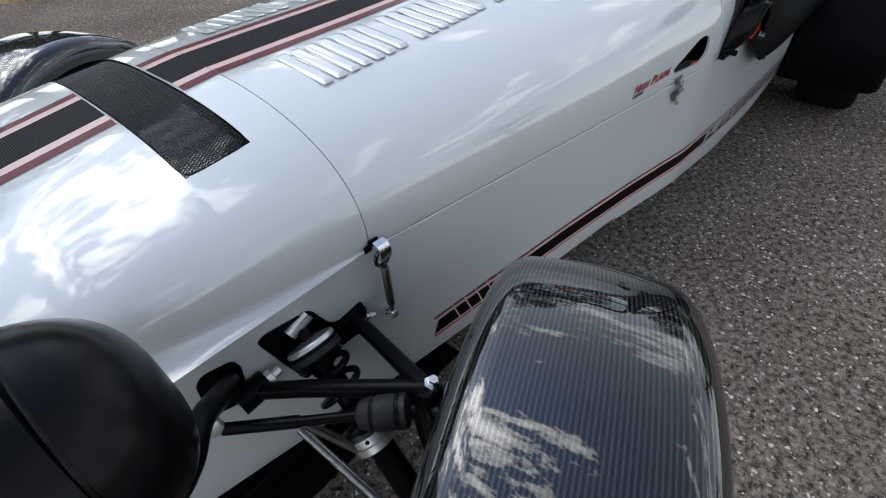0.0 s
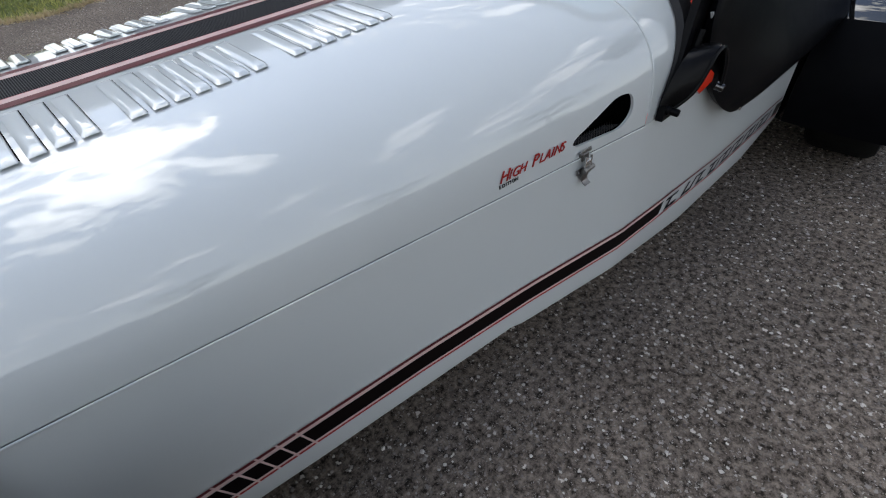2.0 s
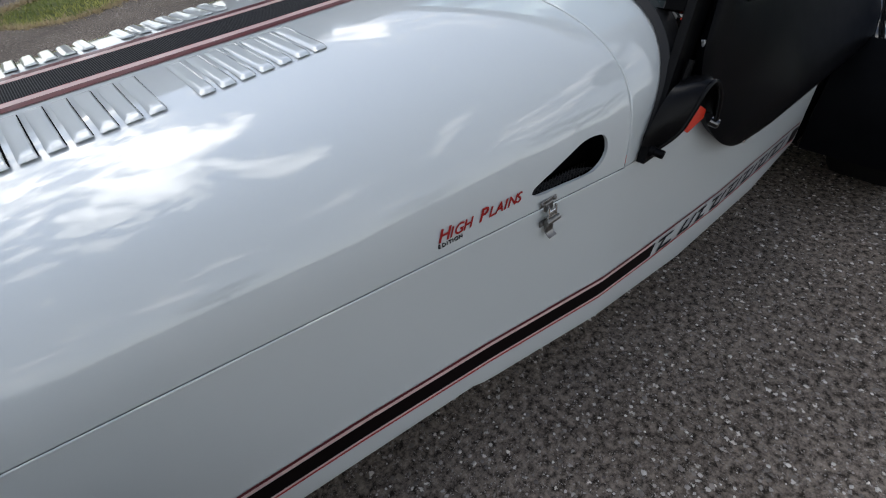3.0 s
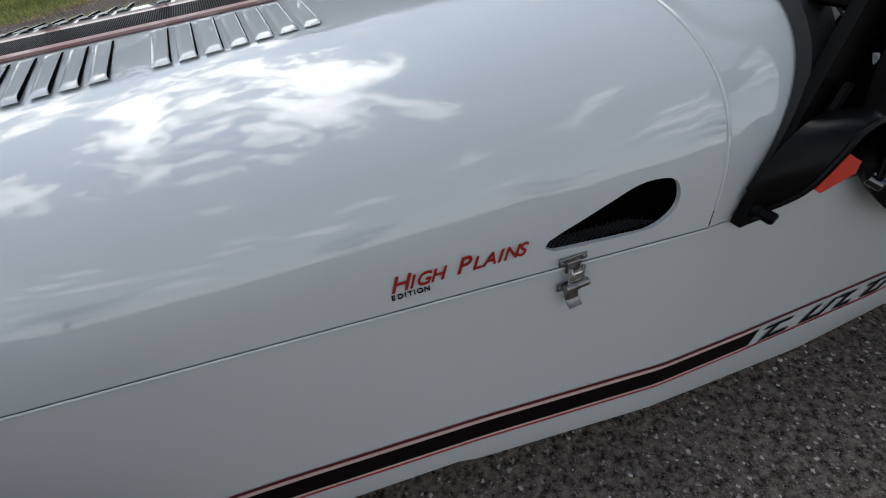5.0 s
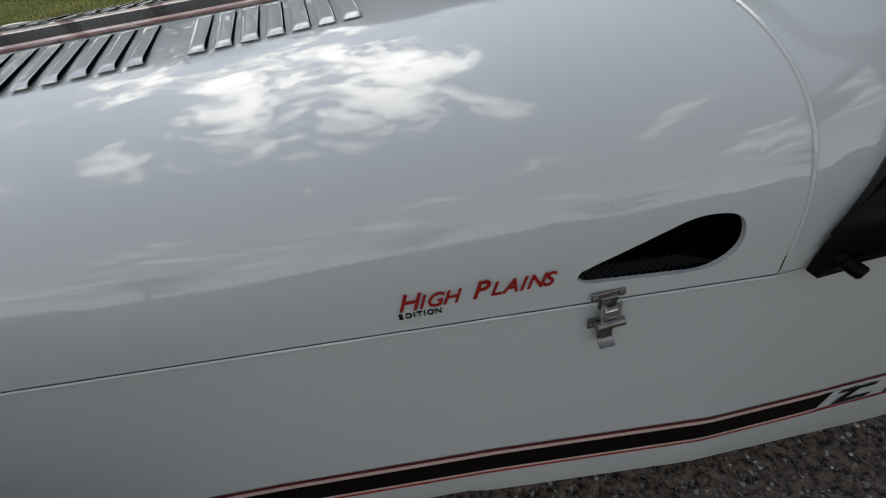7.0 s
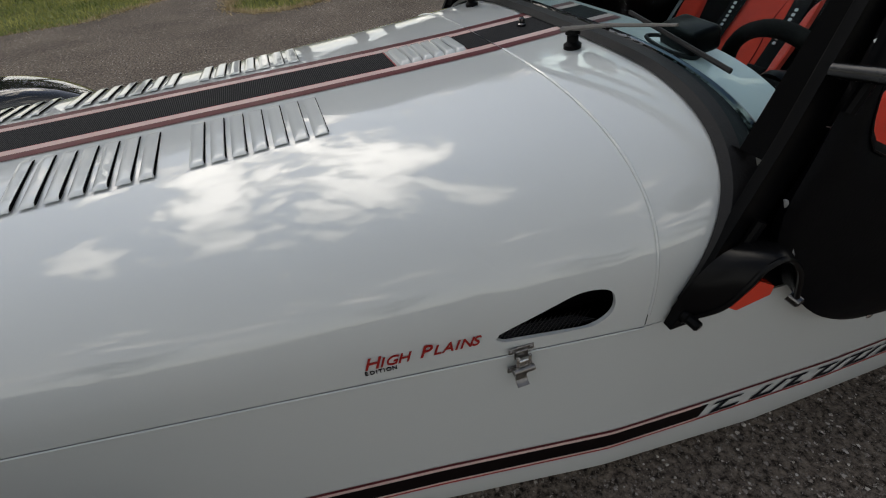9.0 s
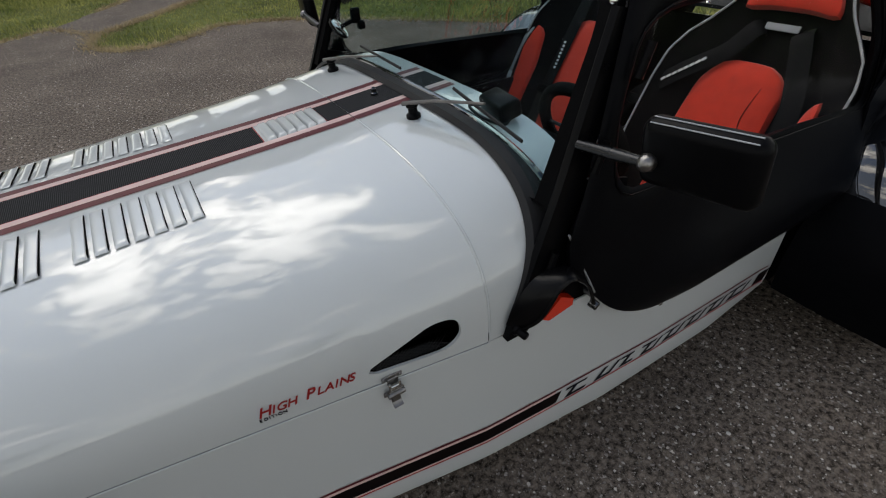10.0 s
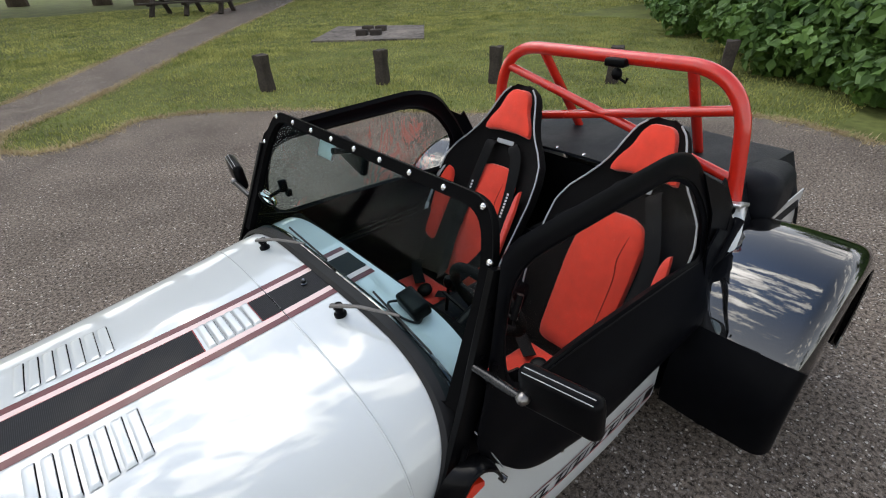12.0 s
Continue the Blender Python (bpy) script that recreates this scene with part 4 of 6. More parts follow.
for s in (-1, 1):
    side = [(-0.066, 0.505), (-0.024, 0.505), (0.085, 0.735), (0.150, 0.955), (0.128, 0.960), (0.036, 0.735)]
    pillar = part("windscreen_post", plate(side, lambda a, b, h: (a, s * (0.528 - 0.11 * max(0.0, b - 0.55) + 0.006 - h), b), 0.014, 0.002), SATIN_BLACK, windscreen)
    part("side_cheek", plate([(-0.035, 0.498), (0.20, 0.498), (0.20, 0.70), (0.075, 0.735), (0.045, 0.70)], lambda a, b, h: (a, s * (0.516 - 0.10 * max(0.0, b - 0.55) - h), b), 0.006), VINYL, windscreen)
    part("post_bolt", lathe([(0.010, 0), (0.010, 0.006), (0.007, 0.008), (0.007, 0.022), (0.005, 0.024)], (-0.048, s * 0.530, 0.522), (0.25, s, -0.2), 14), SATIN_BLACK, pillar)
    for z in (0.62, 0.78, 0.90):
        part("hinge", tube([(-0.02 + (z - 0.56) * 0.46, s * 0.530, z - 0.022), (-0.005 + (z - 0.56) * 0.46, s * 0.530, z + 0.022)], 0.0065, 8), SATIN_BLACK, pillar)
# rubber seal along the screen's foot
seal = []
for th in np.linspace(0.04, math.pi - 0.04, 90):
    x = seal_x(skin(0.03, th)[2])
    a, b = Vector(skin(x, th, 0.0005)), Vector(skin(x, th, 0.012))
    n = (b - a).normalized()
    seal.append([a + Vector((-0.020, 0, 0)), a + Vector((-0.012, 0, 0)) + n * 0.010, a + Vector((0.004, 0, 0)) + n * 0.010, a + Vector((0.016, 0, 0)) + n * 0.012, a + Vector((0.022, 0, 0)) + n * 0.012, a + Vector((0.022, 0, 0)) - n * 0.002])
part("screen_seal", grid(seal), RUBBER, windscreen, "grey-black rubber seal along the glass")
part("lower_frame", tube([Vector(skin(0.066, th, 0.008)) for th in np.linspace(0.55, math.pi - 0.55, 60)], 0.006, 8), GLOSS_BLACK, windscreen)

# wipers
def wiper(y, reach):
    z0 = skin_z(0.0, y)
    base = Vector((-0.003, y, z0))
    spindle = part("wiper", lathe([(0.014, 0), (0.014, 0.006), (0.009, 0.010), (0.009, 0.020), (0.012, 0.022), (0.010, 0.030), (0.004, 0.033)], base, (-0.1, 0, 1), 16), SATIN_BLACK, car, "parked wiper with a grey arm")
    tip = base + Vector((0.055, -0.150 * reach, 0.055))
    part("wiper_arm", tube([base + Vector((-0.014, 0.012, 0.026)), base + Vector((0.02, -0.05 * reach, 0.040)), tip], 0.006, 8, flat=0.6, rs=[0.0075, 0.005, 0.0035]), ARM_GREY, spindle)
    part("wiper_blade", tube([screen(tip.y + 0.11, 0.792, 0.014), screen(tip.y - 0.10, 0.765 if y < 0 else 0.785, 0.014)], 0.0024, 6, flat=1.4), RUBBER, spindle)


wiper(-0.157, 1.0)
wiper(0.254, 1.0)
# small receiver standing on the panel behind the glass
recv = part("receiver_box", rbox((0.120, -0.262, 0.772), (0.045, 0.085, 0.034), 0.008, Euler((0, -0.25, -0.15)).to_matrix()), SATIN_BLACK, car, "small black receiver box with a cable")
part("receiver_cable", tube(spline([(0.11, -0.225, 0.765), (0.085, -0.215, 0.765), (0.082, -0.26, 0.757), (0.10, -0.30, 0.752), (0.115, -0.30, 0.762)]), 0.003, 6), RUBBER, recv)

# dashboard and cockpit tub
dash = part("dashboard", rbox((0.165, 0, 0.60), (0.05, 0.86, 0.26), 0.015), MATT_BLACK, car)
part("cockpit_floor", rbox((0.62, 0, 0.145), (1.3, 0.98, 0.03), 0.01), MATT_BLACK, car)
part("footwell_wall", rbox((-0.02, 0, 0.40), (0.02, 0.90, 0.4), 0.005), MATT_BLACK, car)
part("transmission_tunnel", rbox((0.55, 0.0, 0.30), (1.1, 0.16, 0.28), 0.05), VINYL, car)
part("rear_bulkhead", rbox((1.13, 0, 0.46), (0.02, 1.06, 0.58), 0.008), MATT_BLACK, car)
for s in (-1, 1):
    part("cockpit_side", rbox((0.62, s * 0.495, 0.33), (1.05, 0.02, 0.38), 0.008), VINYL, car)
    part("cockpit_rail", tube([(0.12, s * 0.520, 0.60), (0.30, s * 0.532, 0.50), (0.75, s * 0.545, 0.50), (1.0, s * 0.55, 0.60), (1.12, s * 0.55, 0.72)], 0.016, 10), VINYL, car)
part("gear_lever", join(tube([(0.43, 0.0, 0.43), (0.445, 0.0, 0.53)], 0.006, 8), lathe([(0.008, 0), (0.017, 0.01), (0.02, 0.025), (0.014, 0.038), (0.004, 0.042)], (0.445, 0, 0.52), (0.1, 0, 1), 16)), SATIN_BLACK, car)
wheel_c, wheel_ax = Vector((0.365, -0.245, 0.645)), Vector((1, 0, 0.42)).normalized()
u_ = wheel_ax.cross(Vector((0, 1, 0))).normalized()
v_ = Vector((0, 1, 0))
sw = part("steering_wheel", tube([wheel_c + (u_ * math.sin(a) + v_ * math.cos(a)) * 0.115 for a in np.linspace(0, 2 * math.pi, 40, endpoint=False)], 0.014, 10, closed=True), BLACK_CLOTH, car, "small black suede steering wheel")
for a in (0.0, math.pi, -math.pi / 2):
    part("wheel_spoke", tube([wheel_c + (u_ * math.sin(a) + v_ * math.cos(a)) * 0.03, wheel_c + (u_ * math.sin(a) + v_ * math.cos(a)) * 0.108], 0.008, 6, flat=0.4), SATIN_BLACK, sw)
part("wheel_boss", lathe([(0.04, 0), (0.04, 0.012), (0.03, 0.03), (0.02, 0.034)], wheel_c - wheel_ax * 0.012, wheel_ax, 20), SATIN_BLACK, sw)
part("steering_column", tube([wheel_c - wheel_ax * 0.01, wheel_c - wheel_ax * 0.17], 0.022, 10), SATIN_BLACK, sw)
part("column_stalk", tube([wheel_c - wheel_ax * 0.06, wheel_c - wheel_ax * 0.06 + Vector((0, 0.11, 0.02))], 0.005, 8), SATIN_BLACK, sw)

# ---- seats ----
def seat(yc, empty=False):
    lean = Vector((0.405, 0, 0.80)).normalized()   # up the backrest
    nrm = Vector((-lean.z, 0, lean.x))             # out of the backrest, forward
    base = Vector((0.735, yc, 0.225 if empty else 0.248))
    def at(u, s, h):
        return base + Vector((0, u, 0)) + lean * s + nrm * h
    prof_s = (0.0, 0.10, 0.25, 0.42, 0.50, 0.56, 0.61, 0.655, 0.70, 0.75, 0.79, 0.815, 0.835)
    prof_w = (0.205, 0.220, 0.236, 0.244, 0.238, 0.215, 0.176, 0.140, 0.116, 0.098, 0.082, 0.062, 0.028)
    rows = []
    for s in np.linspace(0, 0.835, 44):
        w = lerp_table(s, prof_s, prof_w)
        deep = lerp_table(s, (0, 0.25, 0.5, 0.6, 0.825), (0.075, 0.085, 0.06, 0.03, 0.018))
        row = []
        for k in range(17):
            u = -1 + k / 8
            row.append(at(u * w, s, deep * abs(u) ** 2.6))
        rows.append(row)
    shell = part("seat", slab(rows, -nrm * 0.045), BLACK_CLOTH, car, "high-backed black sports seat with red suede panels")
    def cushion(name, pts, h0, bulge, material, label=""):
        """A padded panel on the backrest with a closed outline in (u, s)."""
        o = resample(pts, 44)
        cx, cy = sum(p[0] for p in o) / 44, sum(p[1] for p in o) / 44
        rws = []
        for q, hh in ((1.0, 0.0), (0.985, 0.55), (0.94, 0.85), (0.80, 1.0), (0.5, 1.05), (0.2, 1.05), (0.0, 1.05)):
            rws.append([at(cx + (a - cx) * q, cy + (b - cy) * q, h0 + (0.07 * abs((cx + (a - cx) * q) / 0.21) ** 2.6 if "bolster" in name else 0) + bulge * hh) for a, b in o])
        b_ = bmesh.new()
        VV = [[b_.verts.new(p) for p in r] for r in rws[:-1]]
        c_ = b_.verts.new(rws[-1][0])
        for a, bb in zip(VV, VV[1:]):
            for k in range(44):
                b_.faces.new((a[k], a[(k + 1) % 44], bb[(k + 1) % 44], bb[k]))
        for k in range(44):
            b_.faces.new((VV[-1][k], VV[-1][(k + 1) % 44], c_))
        return part(name, b_, material, shell, label)
    P2 = lambda pts, r: [(p.x, p.y) for p in rounded([(a, b, 0) for a, b in pts], r, 5, True)]
    cushion("headrest_pad", P2([(-0.122, 0.640), (-0.05, 0.652), (0.05, 0.652), (0.122, 0.640), (0.104, 0.690), (0.070, 0.735), (0.058, 0.785), (0.036, 0.815), (-0.036, 0.815), (-0.058, 0.785), (-0.070, 0.735), (-0.104, 0.690)], 0.022), 0.004, 0.030, RED_CLOTH, "red suede headrest pad")
    part("slot_plate", rbox(at(0, 0.612, 0.010), (0.004, 0.085, 0.018), 0.003, Matrix((nrm, (0, 1, 0), lean)).transposed()), PIPING, shell)
    mid_u = 0.026 if empty else -0.010
    cushion("back_pad", P2([(mid_u - 0.118, 0.02), (mid_u + 0.118, 0.02), (mid_u + 0.124, 0.33), (mid_u + 0.112, 0.46), (mid_u + 0.062, 0.520), (mid_u - 0.062, 0.522), (mid_u - 0.118, 0.478), (mid_u - 0.124, 0.33)], 0.03), 0.004, 0.026, RED_CLOTH, "red suede back panel")
    part("pad_seam", tube(spline([at(mid_u - 0.070, 0.06, 0.0305), at(mid_u - 0.072, 0.30, 0.0315), at(mid_u - 0.058, 0.38, 0.0315), at(mid_u - 0.066, 0.46, 0.029)], 6), 0.0012, 5), BLACK_CLOTH, shell)
    for s_ in (-1,) if empty else (-1, 1):
        cushion("bolster", P2([(s_ * 0.168, 0.13), (s_ * 0.202, 0.15), (s_ * 0.212, 0.38), (s_ * 0.196, 0.465), (s_ * 0.172, 0.44), (s_ * 0.160, 0.33)], 0.018), 0.006, 0.018, RED_CLOTH)
    # piping up both edges
    for s_ in (-1, 1):
        part("piping", tube([at(s_ * lerp_table(s, prof_s, prof_w), s, lerp_table(s, (0, 0.25, 0.5, 0.6, 0.825), (0.075, 0.085, 0.06, 0.03, 0.018)) + 0.003) for s in np.linspace(0.1, 0.82, 34)], 0.0032, 6), PIPING, shell)
    # seat base
    rows = []
    for x in np.linspace(0.0, 0.42, 16):
        row = []
        for k in range(17):
            u = -1 + k / 8
            row.append((0.345 + x, yc + u * 0.205, 0.235 - 0.03 * (x / 0.42) + 0.055 * abs(u) ** 3 + 0.015 * math.sin(math.pi * x / 0.42)))
        rows.append(row)
    part("seat_base", slab(rows, (0, 0, -0.06)), BLACK_CLOTH, shell)
    part("seat_cushion", rbox((0.50, yc, 0.262), (0.34, 0.25 if empty else 0.33, 0.05), 0.022, Euler((0, 0.06, 0)).to_matrix()), RED_CLOTH, shell, "red suede seat cushion")
    # harness
    for s_ in (-1, 1):
        path = [at(s_ * 0.055, 0.605, -0.03), at(s_ * 0.060, 0.60, 0.025), at(s_ * 0.10, 0.52, 0.046), at(s_ * 0.145, 0.40, 0.062), at(s_ * 0.150, 0.22, 0.072), at(s_ * 0.140, 0.08, 0.080), at(s_ * 0.12, 0.03, 0.09)] if empty else [at(s_ * 0.055, 0.605, -0.03), at(s_ * 0.055, 0.60, 0.025), at(s_ * 0.078 - 0.02, 0.55, 0.034), at(s_ * 0.098 - 0.03, 0.38, 0.038), at(s_ * 0.098 - 0.02, 0.20, 0.040), at(s_ * 0.050, 0.06, 0.060), at(s_ * 0.02, 0.02, 0.10)]
        if empty and s_ > 0:
            path = [at(0.04, 0.610, -0.03), at(0.05, 0.60, 0.025), at(0.086, 0.534, 0.036), at(0.124, 0.50, 0.040), at(0.179, 0.451, 0.052), at(0.238, 0.398, 0.05), at(0.30, 0.345, 0.035), at(0.335, 0.30, 0.02)]
        st = part("harness_strap", tube(spline(path, 6), 0.024, 8, flat=0.10, up=tuple(nrm)), WEBBING, shell, "black harness strap with pale printed bars")
        for k in range(0 if empty and s_ < 0 else 8):
            q = 0.34 + k * 0.0125
            part("print_bar", rbox(at(0.13 + 0.012 * k, 0.495 - 0.0107 * k, 0.052 + 0.001 * k), (0.0016, 0.007, 0.014), 0.0003, Matrix((nrm, (0, 1, 0), lean)).transposed() @ Euler((0.75, 0, 0)).to_matrix()) if empty else rbox(at(s_ * 0.096 - 0.028, q, 0.0435), (0.0016, 0.009, 0.0075), 0.0003, Matrix((nrm, (0, 1, 0), lean)).transposed()), WHITE_INK, st)
        part("strap_slider", rbox(at(s_ * (0.300 if empty and s_ > 0 else 0.150 if empty else 0.098) - (0 if empty else 0.025), 0.345 if empty and s_ > 0 else 0.26, 0.04 if empty and s_ > 0 else 0.075 if empty else 0.048), (0.006, 0.058, 0.030), 0.002, Matrix((nrm, (0, 1, 0), lean)).transposed()), SATIN_BLACK, st)
        lp = [Vector((0.70, yc + s_ * 0.20, 0.30)), Vector((0.64, yc + s_ * 0.15, 0.315)), Vector((0.58, yc + s_ * 0.05, 0.305))]
        part("lap_strap", tube(spline(lp, 6), 0.022, 8, flat=0.12, up=(0, 0, 1)), WEBBING, shell)
    part("buckle", lathe([(0.03, 0), (0.03, 0.012), (0.024, 0.018), (0.010, 0.020)], (0.565, yc, 0.300), (-0.4, 0, 1), 18), SATIN_BLACK, shell)
    return shell


seat(-0.285, True)
seat(0.285)

# ---- doors: vinyl over a frame, with a clear window ----
def door(s):
    def y_at(x, z):
        lean = lerp_table(z, (0.40, 0.62, 1.0), (0.548, 0.541, 0.488))
        bulge = 0.052 * math.exp(-((z - 0.50) / 0.085) ** 2) * max(0.0, min(1.0, (x - 0.12) / 0.25)) * max(0.0, min(1.0, (1.06 - x) / 0.15))
        return lean + bulge
    o2 = [(p.x, p.y) for p in rounded([(0.030, 0.625, 0), (0.075, 0.73, 0), (0.146, 0.985, 0), (0.18, 1.0, 0), (0.72, 1.018, 0), (0.835, 0.985, 0), (0.945, 0.865, 0), (1.04, 0.72, 0), (1.13, 0.60, 0), (1.06, 0.44, 0), (0.28, 0.405, 0), (0.155, 0.465, 0)], 0.06, 6, True)]
    i2 = [(p.x, p.y) for p in rounded([(0.143, 0.700, 0), (0.128, 0.81, 0), (0.168, 0.925, 0), (0.22, 0.945, 0), (0.72, 0.952, 0), (0.83, 0.900, 0), (0.925, 0.78, 0), (0.925, 0.665, 0), (0.85, 0.672, 0), (0.31, 0.70, 0)], 0.06, 6, True)]
    N = 120
    c = (0.52, 0.79)
    outer_, inner_ = resample(o2, N), []
    for p in outer_:
        inner_.append(ray_hit(i2, c, math.atan2(p[1] - c[1], p[0] - c[0])))
    rows = []
    for q in (0.0, 0.04, 0.12, 0.25, 0.4, 0.55, 0.7, 0.85, 0.94, 1.0):
        row = []
        for a, b in zip(outer_, inner_):
            x, z = a[0] * (1 - q) + b[0] * q, a[1] * (1 - q) + b[1] * q
            puff = 0.010 * math.sin(math.pi * min(1, q * 1.02)) ** 0.5
            row.append((x, s * (y_at(x, z) + puff), z))
        rows.append(row)
    bm_ = bmesh.new()
    VV = [[bm_.verts.new(p) for p in r] for r in rows]
    for a, b in zip(VV, VV[1:]):
        for k in range(N):
            bm_.faces.new((a[k], a[(k + 1) % N], b[(k + 1) % N], b[k]))
    thicken(bm_, 0.016)
    d = part("door", bm_, VINYL, car, "black vinyl side screen door with a clear window")
    win = bmesh.new()
    mid = win.verts.new((c[0], s * (y_at(*c) + 0.0), c[1]))
    prev = [mid]
    rings_ = []
    for q in (0.35, 0.7, 1.02):
        rings_.append([win.verts.new((c[0] + (a[0] - c[0]) * q, s * y_at(c[0] + (a[0] - c[0]) * q, c[1] + (a[1] - c[1]) * q), c[1] + (a[1] - c[1]) * q)) for a in inner_])
    for k in range(N):
        win.faces.new((mid, rings_[0][k], rings_[0][(k + 1) % N]))
    for a, b in zip(rings_, rings_[1:]):
        for k in range(N):
            win.faces.new((a[k], a[(k + 1) % N], b[(k + 1) % N], b[k]))
    part("door_window", win, CLEAR, d, "clear flexible plastic window").visible_shadow = False
    part("window_seam", tube([(a[0] + (a[0] - c[0]) * 0.035, s * (y_at(*a) + 0.0085), a[1] + (a[1] - c[1]) * 0.07) for a in inner_], 0.0016, 5, closed=True), SATIN_BLACK, d)
    # flap that laps over the wing
    flap = [(0.86, 0.93), (0.985, 0.865), (1.000, 0.880), (1.075, 0.775), (1.062, 0.762), (1.105, 0.705), (1.030, 0.645), (1.020, 0.560), (1.045, 0.480), (0.98, 0.46), (0.93, 0.60), (0.935, 0.80)]
    part("door_flap", plate(flap, lambda a, b, h: (a, s * (lerp_table(b, (0.40, 0.62, 1.0), (0.562, 0.556, 0.500)) + h), b), 0.005, 0.001), VINYL, d)
    part("popper", lathe([(0.006, 0), (0.006, 0.003), (0.003, 0.005)], (0.30, s * 0.560, 0.415), (0, s, 0), 12), STEEL, d)
    return d


door(-1)
far_door = door(1)
pull = part("pull_strap", tube(spline([(1.10, 0.515, 0.780), (1.00, 0.518, 0.745), (0.86, 0.520, 0.650), (0.785, 0.520, 0.535)], 6), 0.0065, 8, flat=0.5), PIPING, far_door, "pale door pull strap")
part("strap_tip", tube([(0.785, 0.520, 0.535), (0.762, 0.520, 0.478)], 0.0075, 8), WHITE_INK, pull)

# ---- mirrors on the posts ----
def wing_mirror(s):
    arm0, ball = Vector((0.066, s * 0.508, 0.797)), Vector((0.062, s * 0.617, 0.814))
    body = part("wing_mirror", rbox((0.092, s * 0.667, 0.826), (0.034, 0.140, 0.088), 0.016, Euler((0.06 * s, -0.10, -0.16 * s)).to_matrix(), 4), SATIN_BLACK, car, "black rectangular door mirror on a steel arm")
    part("mirror_glass", rbox((0.1075, s * 0.668, 0.825), (0.002, 0.100, 0.064), 0.0008, Euler((0.06 * s, -0.10, -0.16 * s)).to_matrix()), MIRROR, body)
    part("mirror_arm", tube([arm0, arm0.lerp(ball, 0.55), ball], 0.0085, 12, rs=[0.0075, 0.0085, 0.0065]), DARK_STEEL, body, "steel mirror arm")
    part("mirror_ball", lathe([(0.003, -0.013), (0.009, -0.009), (0.012, 0.0), (0.009, 0.009), (0.007, 0.013), (0.007, 0.024)], ball + Vector((0.002, s * 0.002, 0)), (1, 0, 0.1), 16), WORN_STEEL, body)
    ridge = Euler((0.06 * s, -0.10, -0.16 * s)).to_matrix()
    for dx_ in (-0.013, -0.004):
        part("stitching", tube([Vector((0.092, s * 0.667, 0.826)) + ridge @ Vector((dx_, q, 0.0442 if dx_ > -0.01 else 0.0405)) for q in np.linspace(-0.058, 0.058, 10)], 0.0009, 5), PIPING, body)


wing_mirror(-1)
wing_mirror(1)
# small round mirror and its clamp inside the far post
round_mirror = part("post_mirror", lathe([(0.030, -0.006), (0.034, 0.0), (0.033, 0.004)], (0.103, 0.454, 0.795), (0.6, -0.45, 0.62), 28), SATIN_BLACK, car, "small round mirror clamped to the windscreen post")
part("mirror_glass", lathe([(0.031, 0.0045), (0.022, 0.007), (0.008, 0.0085), (0.001, 0.009)], (0.103, 0.454, 0.795), (0.6, -0.45, 0.62), 28), MIRROR, round_mirror)
part("clamp", join(rbox((0.156, 0.450, 0.822), (0.026, 0.018, 0.040), 0.005), rbox((0.168, 0.446, 0.797), (0.020, 0.022, 0.024), 0.005), tube([(0.103, 0.456, 0.795), (0.155, 0.450, 0.812)], 0.006, 8)), SATIN_BLACK, round_mirror)

# side repeater at the foot of the post
HOOD_IN = [(-0.062, -0.522, 0.530), (-0.046, -0.526, 0.575), (-0.022, -0.530, 0.608), (0.014, -0.532, 0.619), (0.046, -0.534, 0.611), (0.070, -0.540, 0.585), (0.085, -0.548, 0.545)]
HOOD_OUT = [(-0.045, -0.532, 0.515), (-0.030, -0.560, 0.552), (-0.016, -0.570, 0.590), (-0.003, -0.572, 0.613), (0.023, -0.574, 0.620), (0.056, -0.574, 0.590), (0.080, -0.571, 0.540)]
ha, hb = spline(HOOD_IN, 6), spline(HOOD_OUT, 6)
hood_rows = [[p.lerp(q, k / 6) + Vector((0, -0.004, 0.006)) * math.sin(math.pi * k / 6) for k in range(7)] for p, q in zip(ha, hb)]
rep = part("side_repeater", thicken(grid(hood_rows), 0.004), SATIN_GLOSS, car, "black hooded side lamp with a red lens")
part("hood_rim", tube(hb, 0.0035, 8), SATIN_GLOSS, rep)
part("lens", plate([(-0.024, 0.556), (0.008, 0.586), (0.036, 0.570), (0.036, 0.556), (-0.012, 0.548)], lambda a, b, h: (a, -0.566 + h, b), 0.03, 0.004), RED_LENS, rep, "orange-red lens")
part("foot_bolt", lathe([(0.008, 0), (0.008, 0.014), (0.005, 0.016)], (0.084, -0.560, 0.533), (0.3, -1, -0.3), 12), GLOSS_BLACK, rep)
part("door_strap", tube([(0.047, -0.530, 0.664), (0.072, -0.542, 0.602), (0.096, -0.556, 0.545)], 0.0032, 6, flat=0.5), PIPING, car, "thin pale strap")

# ---- rear body, boot cover, roll bar ----
for s in (-1, 1):
    rows = [[(x, s * (0.556 - 0.03 * max(0, (z - 0.62) / 0.12)), z) for z in np.linspace(0.23, 0.62, 12)] for x in np.linspace(1.10, 1.78, 24)]
    part("rear_quarter", thicken(grid(rows), 0.004), WHITE, car, "white rear body side")
for s in (-1, 1):
    part("quarter_trim", plate([(0.93, 0.41), (1.17, 0.41), (1.17, 0.60), (1.07, 0.70), (0.97, 0.745), (0.93, 0.70)], lambda a, b, h: (a, s * (0.546 + h), b), 0.006), VINYL, car)
part("rear_panel", rbox((1.79, 0, 0.40), (0.02, 1.06, 0.42), 0.01), WHITE, car)
rows = []
